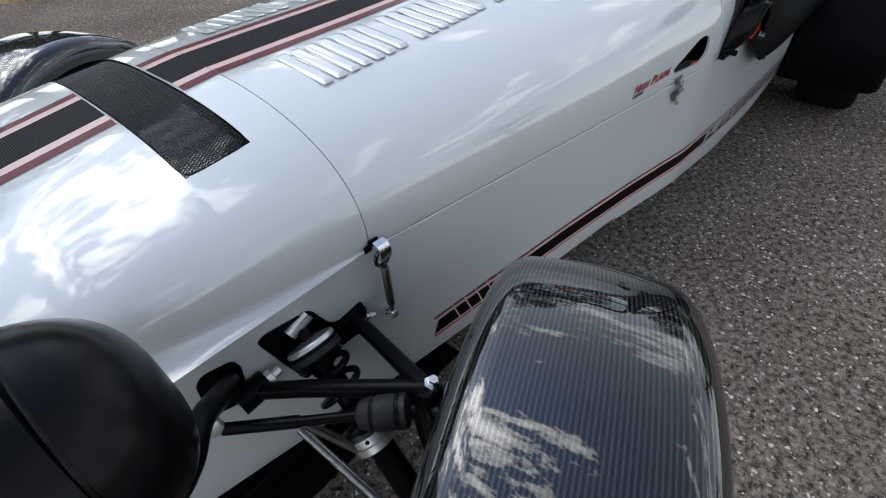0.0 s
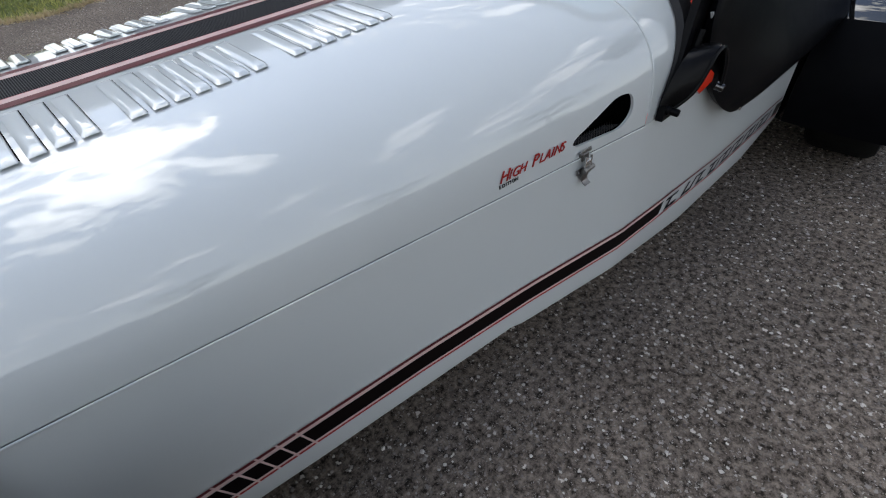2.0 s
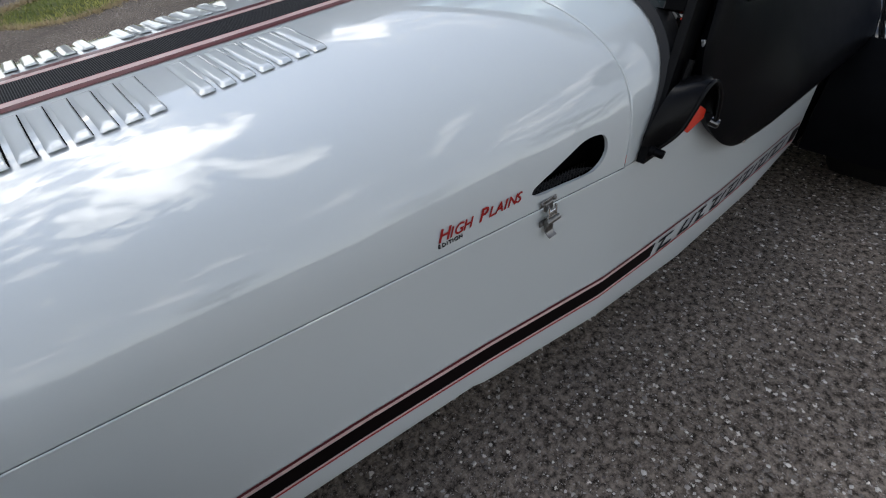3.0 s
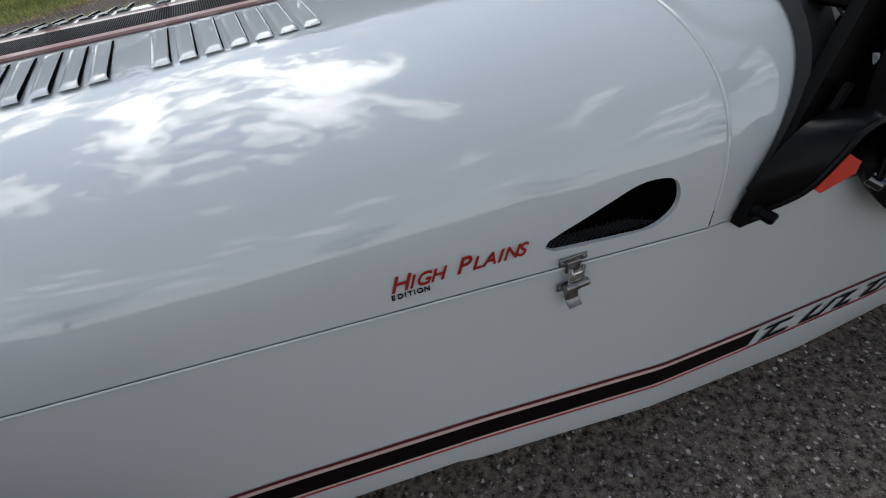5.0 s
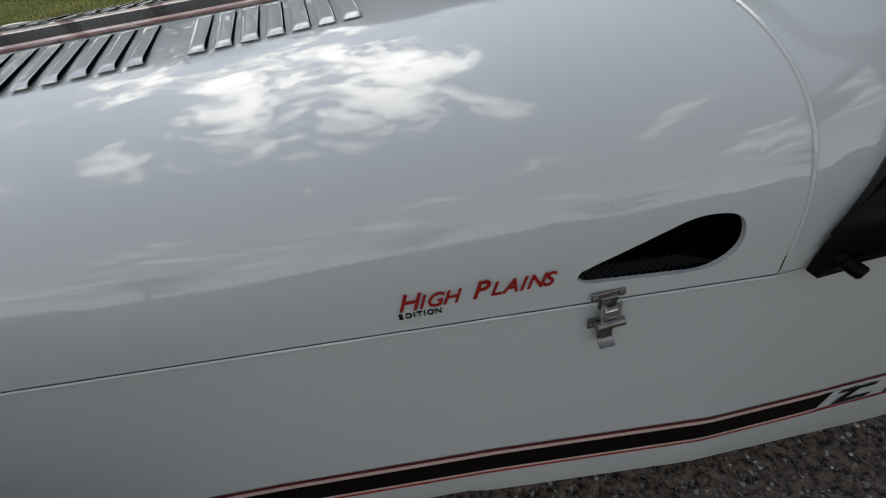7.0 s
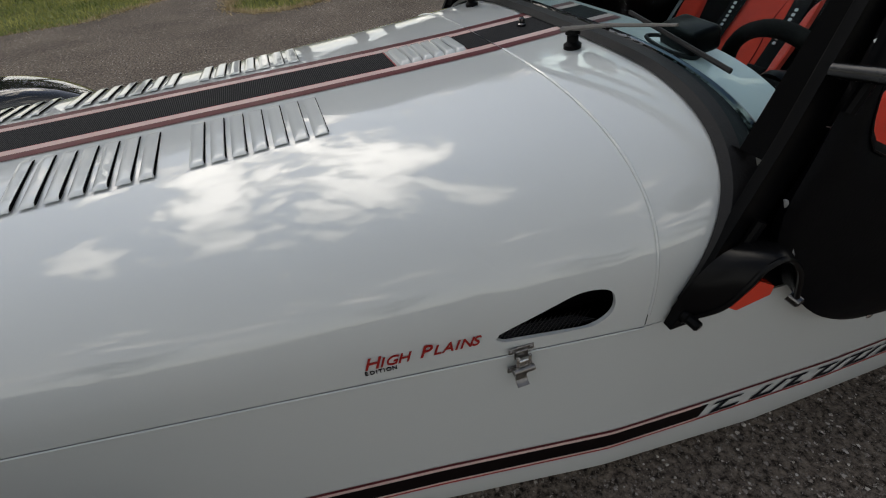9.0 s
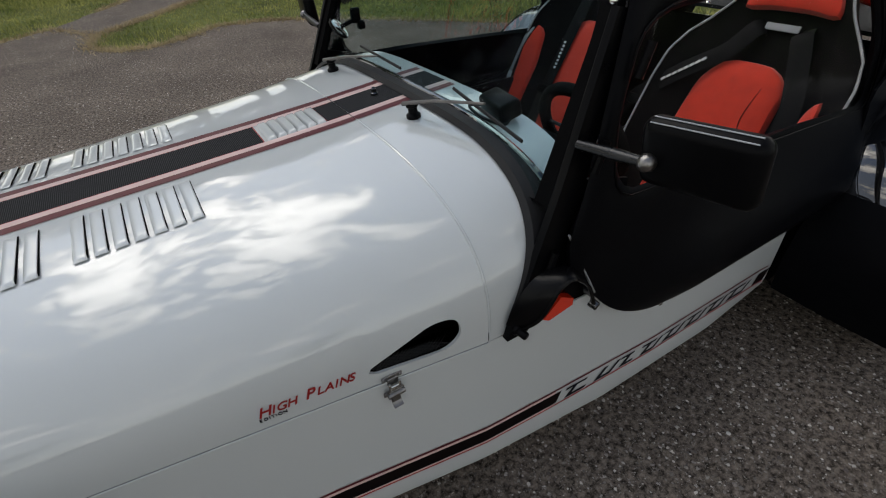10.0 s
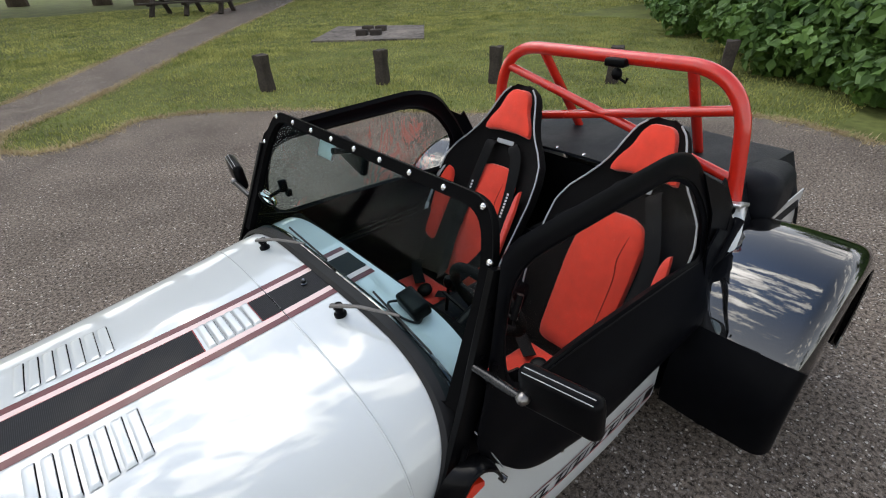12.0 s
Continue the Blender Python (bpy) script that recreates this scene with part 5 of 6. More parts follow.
for x in np.linspace(1.10, 1.83, 26):
    q = (x - 1.10) / 0.73
    row = []
    for k in range(31):
        u = -1 + k / 15
        sag = 0.012 * math.sin(9 * u + 3 * q) * math.sin(math.pi * q)
        zc_ = 0.775 - 0.02 * q ** 3
        z = zc_ + 0.012 * math.cos(u * 2) - max(0, abs(u) - 0.87) * 1.5 - max(0, q - 0.88) * 0.9 + sag * 0.5
        row.append((x, u * 0.565, z))
    rows.append(row)
boot = part("boot_cover", thicken(grid(rows), 0.01), CANVAS, car, "dark grey canvas boot cover with poppers")
for y in (-0.12, 0.0, 0.12, 0.24, 0.36, -0.36, -0.24):
    part("popper", lathe([(0.007, 0), (0.007, 0.003), (0.003, 0.006)], (1.115, y, 0.787), (-0.3, 0, 1), 12), STEEL, boot)
roll = rbox((1.43, -0.50, 0.705), (0.27, 0.16, 0.18), 0.06, Euler((0, 0.05, 0.06)).to_matrix(), 5)
part("hood_roll", roll, CANVAS, boot, "folded hood roll")
hoop = [(1.190, -0.500, 0.745), (1.200, -0.444, 1.118), (1.200, 0.478, 1.118), (1.190, 0.505, 0.745)]
bar = part("roll_bar", tube(rounded(hoop, 0.20, 18), 0.0225, 16), RED_PAINT, car, "bright red tubular roll bar with crossed braces")
part("brace", tube([(1.2, 0.448, 1.035), (1.2, -0.470, 0.805)], 0.0165, 12), RED_PAINT, bar)
part("brace", tube([(1.2, -0.452, 1.010), (1.2, 0.475, 0.828)], 0.0165, 12), RED_PAINT, bar)
for s in (-1, 1):
    part("stay", tube([(1.2, s * 0.285, 1.112), (1.46, s * 0.262, 0.775)], 0.0175, 12), RED_PAINT, bar)
    part("foot", rbox((1.155, s * 0.522, 0.715), (0.055, 0.06, 0.075), 0.012, Euler((0.2 * s, 0.6, 0)).to_matrix()), ALU, bar, "cast silver foot bracket")
    part("foot_plate", rbox((1.150, s * 0.528, 0.752), (0.085, 0.040, 0.012), 0.004, Euler((0.15 * s, 0.25, 0)).to_matrix()), ALU, bar)
    part("body_corner", tube([(1.150, s * 0.530, 0.735), (1.095, s * 0.552, 0.690), (1.055, s * 0.560, 0.640)], 0.022, 10, flat=0.5), WHITE, car, "white rounded body corner")
cam_mount = part("camera_clamp", rbox((1.175, -0.045, 1.105), (0.045, 0.075, 0.028), 0.008), SATIN_BLACK, bar, "small black clamp with a ball joint")
part("clamp_ball", lathe([(0.006, -0.02), (0.016, -0.012), (0.019, 0), (0.016, 0.012), (0.006, 0.02)], (1.165, -0.055, 1.070), (0, 0.3, 1), 14), SATIN_BLACK, cam_mount)
part("clamp_stem", tube([(1.165, -0.06, 1.06), (1.16, -0.095, 1.048), (1.158, -0.10, 1.062)], 0.005, 8), SATIN_BLACK, cam_mount)

# ---- wheels and wings ----
def wheel(cx, cy, r, width, m, spokes=8):
    """A wheel on a local axis; m places it."""
    w2 = width / 2
    prof = [(r * 0.62, -w2 * 0.92), (r * 0.80, -w2), (r * 0.93, -w2 * 0.96), (r * 0.985, -w2 * 0.80), (r, -w2 * 0.55), (r, w2 * 0.55), (r * 0.985, w2 * 0.80), (r * 0.93, w2 * 0.96), (r * 0.80, w2), (r * 0.62, w2 * 0.92)]
    ax = (m.to_3x3() @ Vector((0, -1, 0))).normalized()
    c = m @ Vector((cx, cy, r))
    tyre_bm = lathe(prof, c, ax, 48)
    wh = part("wheel", tyre_bm, TYRE, car, "black road tyre on a pale alloy wheel")
    part("rim", lathe([(r * 0.635, w2 * 0.90), (r * 0.64, w2 * 0.96), (r * 0.60, w2 * 0.95), (r * 0.57, w2 * 0.55), (r * 0.57, -w2 * 0.8), (r * 0.63, -w2 * 0.92)], c, ax, 40), ALU, wh, "alloy rim")
    u = ax.orthogonal().normalized(); v = ax.cross(u)
    for k in range(spokes):
        a = 2 * math.pi * k / spokes
        d = u * math.cos(a) + v * math.sin(a)
        part("spoke", tube([c + ax * w2 * 0.62 + d * r * 0.12, c + ax * w2 * 0.75 + d * r * 0.60], 0.016, 8, flat=0.6, up=tuple(ax)), ALU, wh)
    part("hub", lathe([(r * 0.15, w2 * 0.45), (r * 0.15, w2 * 0.72), (r * 0.10, w2 * 0.80), (r * 0.03, w2 * 0.82)], c, ax, 24), ALU, wh)
    return wh


def arch(name, cx, cz, y0, y1, R, a0, a1, material, m, corner=0.035, label="", drop=0.05, squash=1.0, na=44):
    """A wing: an arc of sections, each turned over at both edges."""
    prof = []
    n = 7
    for k in range(n + 1):
        t = math.pi / 2 * k / n
        prof.append((y0 + corner * (1 - math.sin(t)), -corner * (1 - math.cos(t)) ))
    prof = [(y0, -drop)] + [(y0 + corner * (1 - math.cos(math.pi / 2 * k / n)), -corner * (1 - math.sin(math.pi / 2 * k / n))) for k in range(n + 1)]
    mid = [(y0 + corner + (y1 - y0 - 2 * corner) * k / 8, 0.004 * math.sin(math.pi * k / 8)) for k in range(1, 8)]
    right = [(y1 - corner * (1 - math.cos(math.pi / 2 * k / n)), -corner * (1 - math.sin(math.pi / 2 * k / n))) for k in range(n, -1, -1)] + [(y1, -drop)]
    prof = prof + mid + right
    run = [0.0]
    for a, b in zip(prof, prof[1:]):
        run.append(run[-1] + math.hypot(b[0] - a[0], b[1] - a[1]))
    rows, uv = [], []
    for i in range(na):
        t = a0 + (a1 - a0) * i / (na - 1)
        taper = min(1.0, (i + 0.35) / 2.2, (na - 1 - i + 0.35) / 2.2) ** 0.5
        row = []
        for y, h in prof:
            rr = R * (1 + (squash - 1) * abs(math.cos(t)) ** 3) + h - (1 - taper) * 0.014
            row.append(m @ Vector((cx - rr * math.cos(t), y, cz + rr * math.sin(t))))
        rows.append(row)
        uv.append([(u, t * R) for u in run])
    b_ = grid(rows, uv)
    thicken(b_, 0.005)
    return part(name, b_, material, car, label)


I4 = Matrix.Identity(4)
for s in (-1, 1):
    ya, yb = (-0.868, -0.515) if s < 0 else (0.515, 0.868)
    arch("rear_wing", 1.21, 0.285, ya, yb, 0.395, radians(-14), radians(200), GLOSS_BLACK, I4, 0.06, "glossy black full-width rear wing", drop=0.06)
    guard = [[(1.21 - (0.398 + h) * math.cos(t), yy, 0.285 + (0.398 + h) * math.sin(t)) for yy, h in [(ya + 0.045 * (1 - math.cos(q)), -0.045 * (1 - math.sin(q))) for q in np.linspace(0, math.pi / 2, 7)] + [(ya + 0.18, 0.004), (yb - 0.05, 0.0)]] for t in np.linspace(radians(-13), radians(31), 22)]
    part("stone_guard", thicken(grid(guard), 0.002), VINYL, car, "matt black guard over the wing's front")
    part("wing_inner_panel", plate([(1.21 - 0.385 * math.cos(t), 0.285 + 0.385 * math.sin(t)) for t in np.linspace(radians(-14), radians(194), 40)], lambda a, b, h: (a, s * (0.553 + h), b), 0.006), MATT_BLACK, car)
    wheel(1.21, s * 0.715, 0.285, 0.215, I4 if s < 0 else pose(0, 0, 0, 0, 0, 0))
STEER = 22
for s in (-1, 1):
    m = Matrix.Translation((-1.158, s * 0.732, 0)) @ pose(0, 0, 0, 0, 0, STEER)
    arch("front_wing", 0, 0.275, -0.120, 0.108, 0.334, radians(28), radians(172), CARBON, m, 0.042, "lacquered carbon fibre cycle wing", drop=0.055)
    wheel(0, -0.012, 0.272, 0.20, m)

# ---- front suspension, one side as a mirror of the other ----
def front_corner(s):
    def P(x, y, z):
        return Vector((x, -s * y, z)) if s > 0 else Vector((x, y, z))
    S = (lambda x, y, z: Vector((x, y, z))) if s < 0 else (lambda x, y, z: Vector((x, -y, z)))
    flip = -1 if s > 0 else 1
    wall = lambda x: -(W(x) + 0.003)
    # openings in the flank with dark brackets behind
    h1 = rounded([(-1.275, 0.449, 0), (-1.262, 0.456, 0), (-1.196, 0.455, 0), (-1.176, 0.412, 0), (-1.162, 0.402, 0), (-1.118, 0.417, 0), (-1.118, 0.350, 0), (-1.165, 0.362, 0), (-1.232, 0.326, 0), (-1.250, 0.375, 0)], 0.010, 4, True)
    h2 = rounded([(-1.358, 0.436, 0), (-1.346, 0.448, 0), (-1.309, 0.444, 0), (-1.303, 0.430, 0), (-1.310, 0.362, 0), (-1.362, 0.372, 0)], 0.010, 4, True)
    br = part("upper_bracket", plate([(p.x, p.y) for p in h1], lambda a, b, h: S(a, wall(a) + h, b), 0.004), SATIN_BLACK, car, "black suspension bracket in a cut-out")
    part("front_bracket", plate([(p.x, p.y) for p in h2], lambda a, b, h: S(a, wall(a) + h, b), 0.004), SATIN_BLACK, car)
    part("bracket_lug", plate([(-1.245, 0.400), (-1.205, 0.430), (-1.185, 0.395), (-1.225, 0.345)], lambda a, b, h: S(a, wall(a) - 0.036 + h, b), 0.005), SATIN_BLACK, br)
    part("bracket_lip", plate([(-1.175, 0.405), (-1.122, 0.413), (-1.122, 0.372), (-1.172, 0.366)], lambda a, b, h: S(a, wall(a) - 0.012 + h, b), 0.010, 0.002), SATIN_BLACK, br)
    # wishbone
    apex = S(-1.180, -0.570, 0.446)
    wb = part("upper_wishbone", tube([S(-1.306, -0.372, 0.392), S(-1.262, -0.440, 0.415), apex], 0.0115, 12), SATIN_BLACK, car, "black tubular wishbone")
    part("rear_leg", tube([S(-1.140, -0.385, 0.398), S(-1.158, -0.470, 0.420), apex], 0.0115, 12), SATIN_BLACK, wb)
    part("bush", lathe([(0.018, -0.022), (0.018, 0.022)], S(-1.308, -0.372, 0.392), (1, 0, 0.1), 16), SATIN_BLACK, wb)
    part("bush_bolt", lathe([(0.0075, 0), (0.0075, 0.010), (0.0115, 0.0105), (0.0115, 0.018), (0.006, 0.019), (0.006, 0.030)], S(-1.295, -0.376, 0.396), (1, 0, 0.25), 6), ALU, wb, "zinc bolt and nut")
    part("bush_bolt", lathe([(0.004, 0), (0.004, 0.005), (0.006, 0.0055), (0.006, 0.010), (0.003, 0.011), (0.003, 0.016)], S(-1.128, -0.395, 0.402), (1, flip * -0.3, -0.35), 6), ALU, wb)
    part("apex_nut", lathe([(0.010, 0), (0.010, 0.014), (0.006, 0.015), (0.006, 0.022)], apex + S(0.0, -0.004, 0.002), S(0.2, -0.2, 1), 6), STEEL, wb, "bright locknut")
    part("ball_joint", lathe([(0.010, -0.03), (0.018, -0.022), (0.020, -0.006), (0.015, 0.004)], apex, (0, 0, 1), 16), SATIN_BLACK, wb)
    # steering arm with its rubber boot
    r0, r1 = S(-1.362, -0.405, 0.412), S(-1.205, -0.575, 0.438)
    rod = part("track_rod", tube([r0, r1], 0.0062, 12), SATIN_BLACK, car, "black steering rod with a rubber boot")
    d = (r1 - r0).normalized()
    part("rod_sleeve", tube([r0, r0.lerp(r1, 0.40)], 0.0078, 12), SATIN_BLACK, rod)
    part("boot", lathe([(0.009, 0), (0.016, 0.004), (0.019, 0.012), (0.021, 0.018), (0.018, 0.021), (0.021, 0.024), (0.021, 0.046), (0.019, 0.050), (0.021, 0.052), (0.021, 0.060), (0.012, 0.064)], r0.lerp(r1, 0.70), d, 22), RUBBER, rod)
    part("rod_band", lathe([(0.0195, 0.0), (0.0215, 0.002), (0.0215, 0.006), (0.0195, 0.008)], r0.lerp(r1, 0.70) + d * 0.047, d, 22), SATIN_BLACK, rod)
    # lower wishbone and radius rod
    lw = part("lower_wishbone", tube([S(-1.268, -0.350, 0.218), S(-1.236, -0.585, 0.112)], 0.0085, 10), WORN_STEEL, car, "dull steel lower link")
    part("rear_leg", tube([S(-1.060, -0.375, 0.205), S(-1.185, -0.600, 0.175)], 0.0115, 10), SATIN_BLACK, lw)
    part("roll_link", tube([S(-1.288, -0.448, 0.375), S(-1.205, -0.545, 0.225)], 0.0065, 10), WORN_STEEL, lw, "dull steel drop link")
    # damper, coil spring, collars
    t0_, t1_ = S(-1.217, -0.367, 0.433), S(-1.222, -0.575, 0.212)
    ax = (t1_ - t0_).normalized()
    L = (t1_ - t0_).length
    dm = part("damper", lathe([(0.010, 0.0), (0.010, 0.07), (0.015, 0.072), (0.015, 0.165), (0.022, 0.17), (0.022, 0.20), (0.020, 0.205), (0.020, L)], t0_, ax, 20), SATIN_BLACK, car, "coil-over damper with a black spring")
    part("top_eye", lathe([(0.013, -0.018), (0.013, 0.018)], t0_ - ax * 0.010, (0.9, 0, 0.4), 18), ALU, dm, "pale alloy eye")
    part("top_stem", tube([t0_ - ax * 0.004, t0_ + ax * 0.022], 0.009, 12), ALU, dm)
    part("spring_plate", lathe([(0.012, 0.016), (0.034, 0.020), (0.036, 0.023), (0.036, 0.027), (0.030, 0.030)], t0_, ax, 28), ALU, dm, "silver spring plate")
    part("spring_seat", lathe([(0.030, 0.031), (0.037, 0.033), (0.038, 0.041), (0.034, 0.045)], t0_, ax, 28), RUBBER, dm)
    u = ax.orthogonal().normalized(); v = ax.cross(u)
    coil = [t0_ + ax * (0.046 + 0.125 * k / 110) + (u * math.cos(k * 0.262) + v * math.sin(k * 0.262)) * 0.031 for k in range(111)]
    part("coil_spring", tube(coil, 0.0052, 8), SATIN_GLOSS, dm)
    part("adjuster", lathe([(0.024, 0.168), (0.034, 0.170), (0.034, 0.180), (0.030, 0.181), (0.030, 0.183), (0.034, 0.184), (0.034, 0.194), (0.026, 0.196)], t0_, ax, 24), ALU, dm, "knurled silver collar")
    for k in range(6):
        a = k * 1.047
        part("adjuster_hole", lathe([(0.0032, 0), (0.0032, 0.0016)], t0_ + ax * 0.175 + (u * math.cos(a) + v * math.sin(a)) * 0.033, u * math.cos(a) + v * math.sin(a), 8), MATT_BLACK, dm)
    # upright and brake parts seen between arm and wheel
    part("upright", rbox(S(-1.175, -0.600, 0.31), (0.05, 0.04, 0.26), 0.012), SATIN_BLACK, car)
    part("brake_wire", tube(spline([apex + S(0.01, -0.01, -0.02), apex + S(0.035, -0.022, -0.045), apex + S(0.020, -0.030, -0.09), apex + S(0.028, -0.022, -0.13)], 6), 0.0016, 5), GREEN_WIRE, car, "thin green wire")
    # headlamp on its stalk
    c = S(-1.480, -0.500, 0.632)
    prof = [(0.003, -0.098)] + [(0.095 * math.sin(a) ** 0.66, -0.098 * math.cos(a)) for a in np.linspace(0.12, 1.216, 14)] + [(0.0892, -0.0325), (0.0900, -0.0315), (0.0925, -0.0300), (0.0945, -0.016), (0.0950, 0.0)]
    lamp = part("headlamp", lathe(prof, c, S(-1.0, -0.03, -0.02), 44), SATIN_GLOSS, car, "satin black bowl headlamp on a stalk")
    part("lens_rim", lathe([(0.094, -0.002), (0.0995, 0.001), (0.1005, 0.012), (0.095, 0.018), (0.086, 0.018)], c, S(-1.0, -0.03, -0.02), 44), STEEL, lamp, "bright lens rim")
    part("lens", lathe([(0.088, 0.014), (0.070, 0.028), (0.04, 0.036), (0.004, 0.038)], c, S(-1.0, -0.03, -0.02), 36), MIRROR, lamp)
    part("bowl_rib", tube([c + S(0.034, 0.0912 * math.cos(a), 0.0912 * math.sin(a)) for a in np.linspace(0, 2 * math.pi, 40, endpoint=False)], 0.0016, 6, closed=True), SATIN_GLOSS, lamp)
    part("lamp_stalk", tube(spline([S(-1.325, -0.360, 0.425), S(-1.345, -0.395, 0.455), S(-1.380, -0.445, 0.498), S(-1.408, -0.475, 0.494), S(-1.440, -0.500, 0.505), S(-1.478, -0.505, 0.545)], 8), 0.0135, 12), SATIN_BLACK, lamp)
    part("stalk_nut", lathe([(0.012, 0), (0.012, 0.010), (0.006, 0.012)], S(-1.372, -0.440, 0.478), S(-0.4, -1, 0.3), 6), ALU, lamp)


front_corner(-1)
front_corner(1)

# ---- catches ----
def spring_catch(s):
    S = (lambda x, y, z: Vector((x, y, z))) if s < 0 else (lambda x, y, z: Vector((x, -y, z)))
    x, y = -1.081, -(W(-1.081) + 0.004)
    hook = part("spring_catch", join(rbox(S(x - 0.014, y + 0.001, 0.506), (0.014, 0.004, 0.012), 0.002), rbox(S(x - 0.004, y + 0.001, 0.512), (0.018, 0.004, 0.012), 0.002)), SATIN_BLACK, car, "steel spring catch over the nose joint")
    part("hook_plate", thicken(grid([[S(x - 0.011 + 0.020 * q, y - 0.006 - 0.016 * math.sin(math.pi * k / 6) ** 0.7, 0.500 + 0.018 * math.cos(math.pi * k / 6)) for q in (0, 0.5, 1)] for k in range(5)]), 0.0015), STEEL, hook)
    part("loop", tube([S(x - 0.001 + 0.012 * math.cos(a), y - 0.010, 0.487 + 0.013 * math.sin(a)) for a in np.linspace(0, 2 * math.pi, 20, endpoint=False)], 0.0032, 8, closed=True), GLOSS_BLACK, hook)
    n = 26 * 10
    part("tension_spring", tube([S(x + 0.001 + 0.002 * k / n + 0.0052 * math.cos(k * 2 * math.pi / 10), y - 0.010 + 0.0052 * math.sin(k * 2 * math.pi / 10), 0.468 - 0.080 * k / n) for k in range(n + 1)], 0.0014, 5), WORN_STEEL, hook)
    part("spring_core", tube([S(x + 0.001, y - 0.010, 0.476), S(x + 0.003, y - 0.010, 0.374)], 0.0042, 8), WORN_STEEL, hook)
    part("anchor", lathe([(0.0085, 0), (0.0085, 0.006), (0.006, 0.008), (0.006, 0.016), (0.008, 0.017), (0.007, 0.021)], S(x + 0.003, y + 0.004, 0.366), S(0, -1, 0), 12), STEEL, hook)


spring_catch(-1)
spring_catch(1)


def toggle_latch():
    x = -0.2535
    y = -(W(x) + 0.002)
    bar = part("toggle_latch", join(rbox((x, y, 0.511), (0.034, 0.003, 0.009), 0.0014), rbox((x, y - 0.001, 0.503), (0.018, 0.004, 0.014), 0.0014)), WORN_STEEL, car, "small worn steel toggle latch on the bonnet seam")
    part("toggle_arm", join(tube([(x - 0.008, y - 0.008, 0.506), (x - 0.008, y - 0.009, 0.477)], 0.0022, 6), tube([(x + 0.008, y - 0.008, 0.506), (x + 0.008, y - 0.009, 0.477)], 0.0022, 6), rbox((x, y - 0.008, 0.494), (0.013, 0.004, 0.012), 0.0015)), STEEL, bar)
    part("toggle_pin", lathe([(0.0045, -0.014), (0.0045, 0.014)], (x, y - 0.010, 0.483), (1, 0, 0), 12), WORN_STEEL, bar)
    part("toggle_base", join(rbox((x, y, 0.477), (0.034, 0.003, 0.010), 0.0014), rbox((x, y - 0.004, 0.470), (0.015, 0.006, 0.020), 0.002)), WORN_STEEL, bar)
    part("toggle_tab", thicken(grid([[(x + 0.008 * q, y - 0.006 - 0.008 * (k / 4) ** 2, 0.462 - 0.007 * k / 4) for q in (-1, 0, 1)] for k in range(5)]), 0.0012), WORN_STEEL, bar)
    for dx_ in (-0.0135, 0.0135):
        for z in (0.511, 0.477):
            part("rivet", lathe([(0.0030, 0), (0.0026, 0.0014), (0.001, 0.002)], (x + dx_, y - 0.0014, z), (0, -1, 0), 10), WORN_STEEL, bar)


toggle_latch()
# interior mirror under the screen's top edge
im = part("interior_mirror", rbox((0.235, 0.115, 0.985), (0.022, 0.17, 0.058), 0.010, Euler((0.05, 0.25, -0.2)).to_matrix()), SATIN_BLACK, car, "black interior mirror on the screen")
part("mirror_mount", tube([screen(0.115, 1.012, -0.006), (0.226, 0.115, 1.000)], 0.009, 8), SATIN_BLACK, im)
part("mirror_glass", rbox((0.247, 0.117, 0.983), (0.002, 0.155, 0.046), 0.0008, Euler((0.05, 0.25, -0.2)).to_matrix()), MIRROR, im)
part("toll_tag", rbox((0.185, 0.165, 1.000), (0.010, 0.07, 0.045), 0.004, Euler((0, 0.40, 0)).to_matrix()), ALU, car, "small pale tag stuck inside the glass")


# ---- park furniture and planting ----
def wood_post(x, y, h, lean):
    rnd = random.Random(int(x * 100))
    p = thing("wooden_post", "short dark weathered timber bollard in the grass", "post", "bollards along the car park", (x, y, 0))
    rows = []
    for k in range(9):
        z = -0.05 + (h + 0.05) * k / 8
        w = 0.078 + 0.004 * math.sin(k)
        ring = []
        for a in range(16):
            t = 2 * math.pi * a / 16
            r = w / max(abs(math.cos(t)), abs(math.sin(t))) ** 0.75 * (1 + rnd.uniform(-0.04, 0.04))
            ring.append((r * math.cos(t + 0.4) + lean[0] * z, r * math.sin(t + 0.4) + lean[1] * z, z + (rnd.uniform(-0.012, 0.012) if k == 8 else 0)))
        rows.append(ring)
    bm = bmesh.new()
    V = [[bm.verts.new(q) for q in r] for r in rows]
    for a, b in zip(V, V[1:]):
        for k in range(16):
            bm.faces.new((a[k], a[(k + 1) % 16], b[(k + 1) % 16], b[k]))
    bm.faces.new(V[-1]); bm.faces.new(V[0])
    part("timber", bm, POST_WOOD, p)
    return p


for x, y, h, lean in ((2.23, 5.83, 0.46, (-0.02, 0.04)), (3.55, 4.94, 0.44, (0.0, 0.02)), (4.62, 3.78, 0.46, (0.03, 0.0)), (5.62, 2.60, 0.44, (0.05, -0.02)), (6.60, 1.60, 0.48, (0.10, -0.02))):
    wood_post(x, y, h, lean)

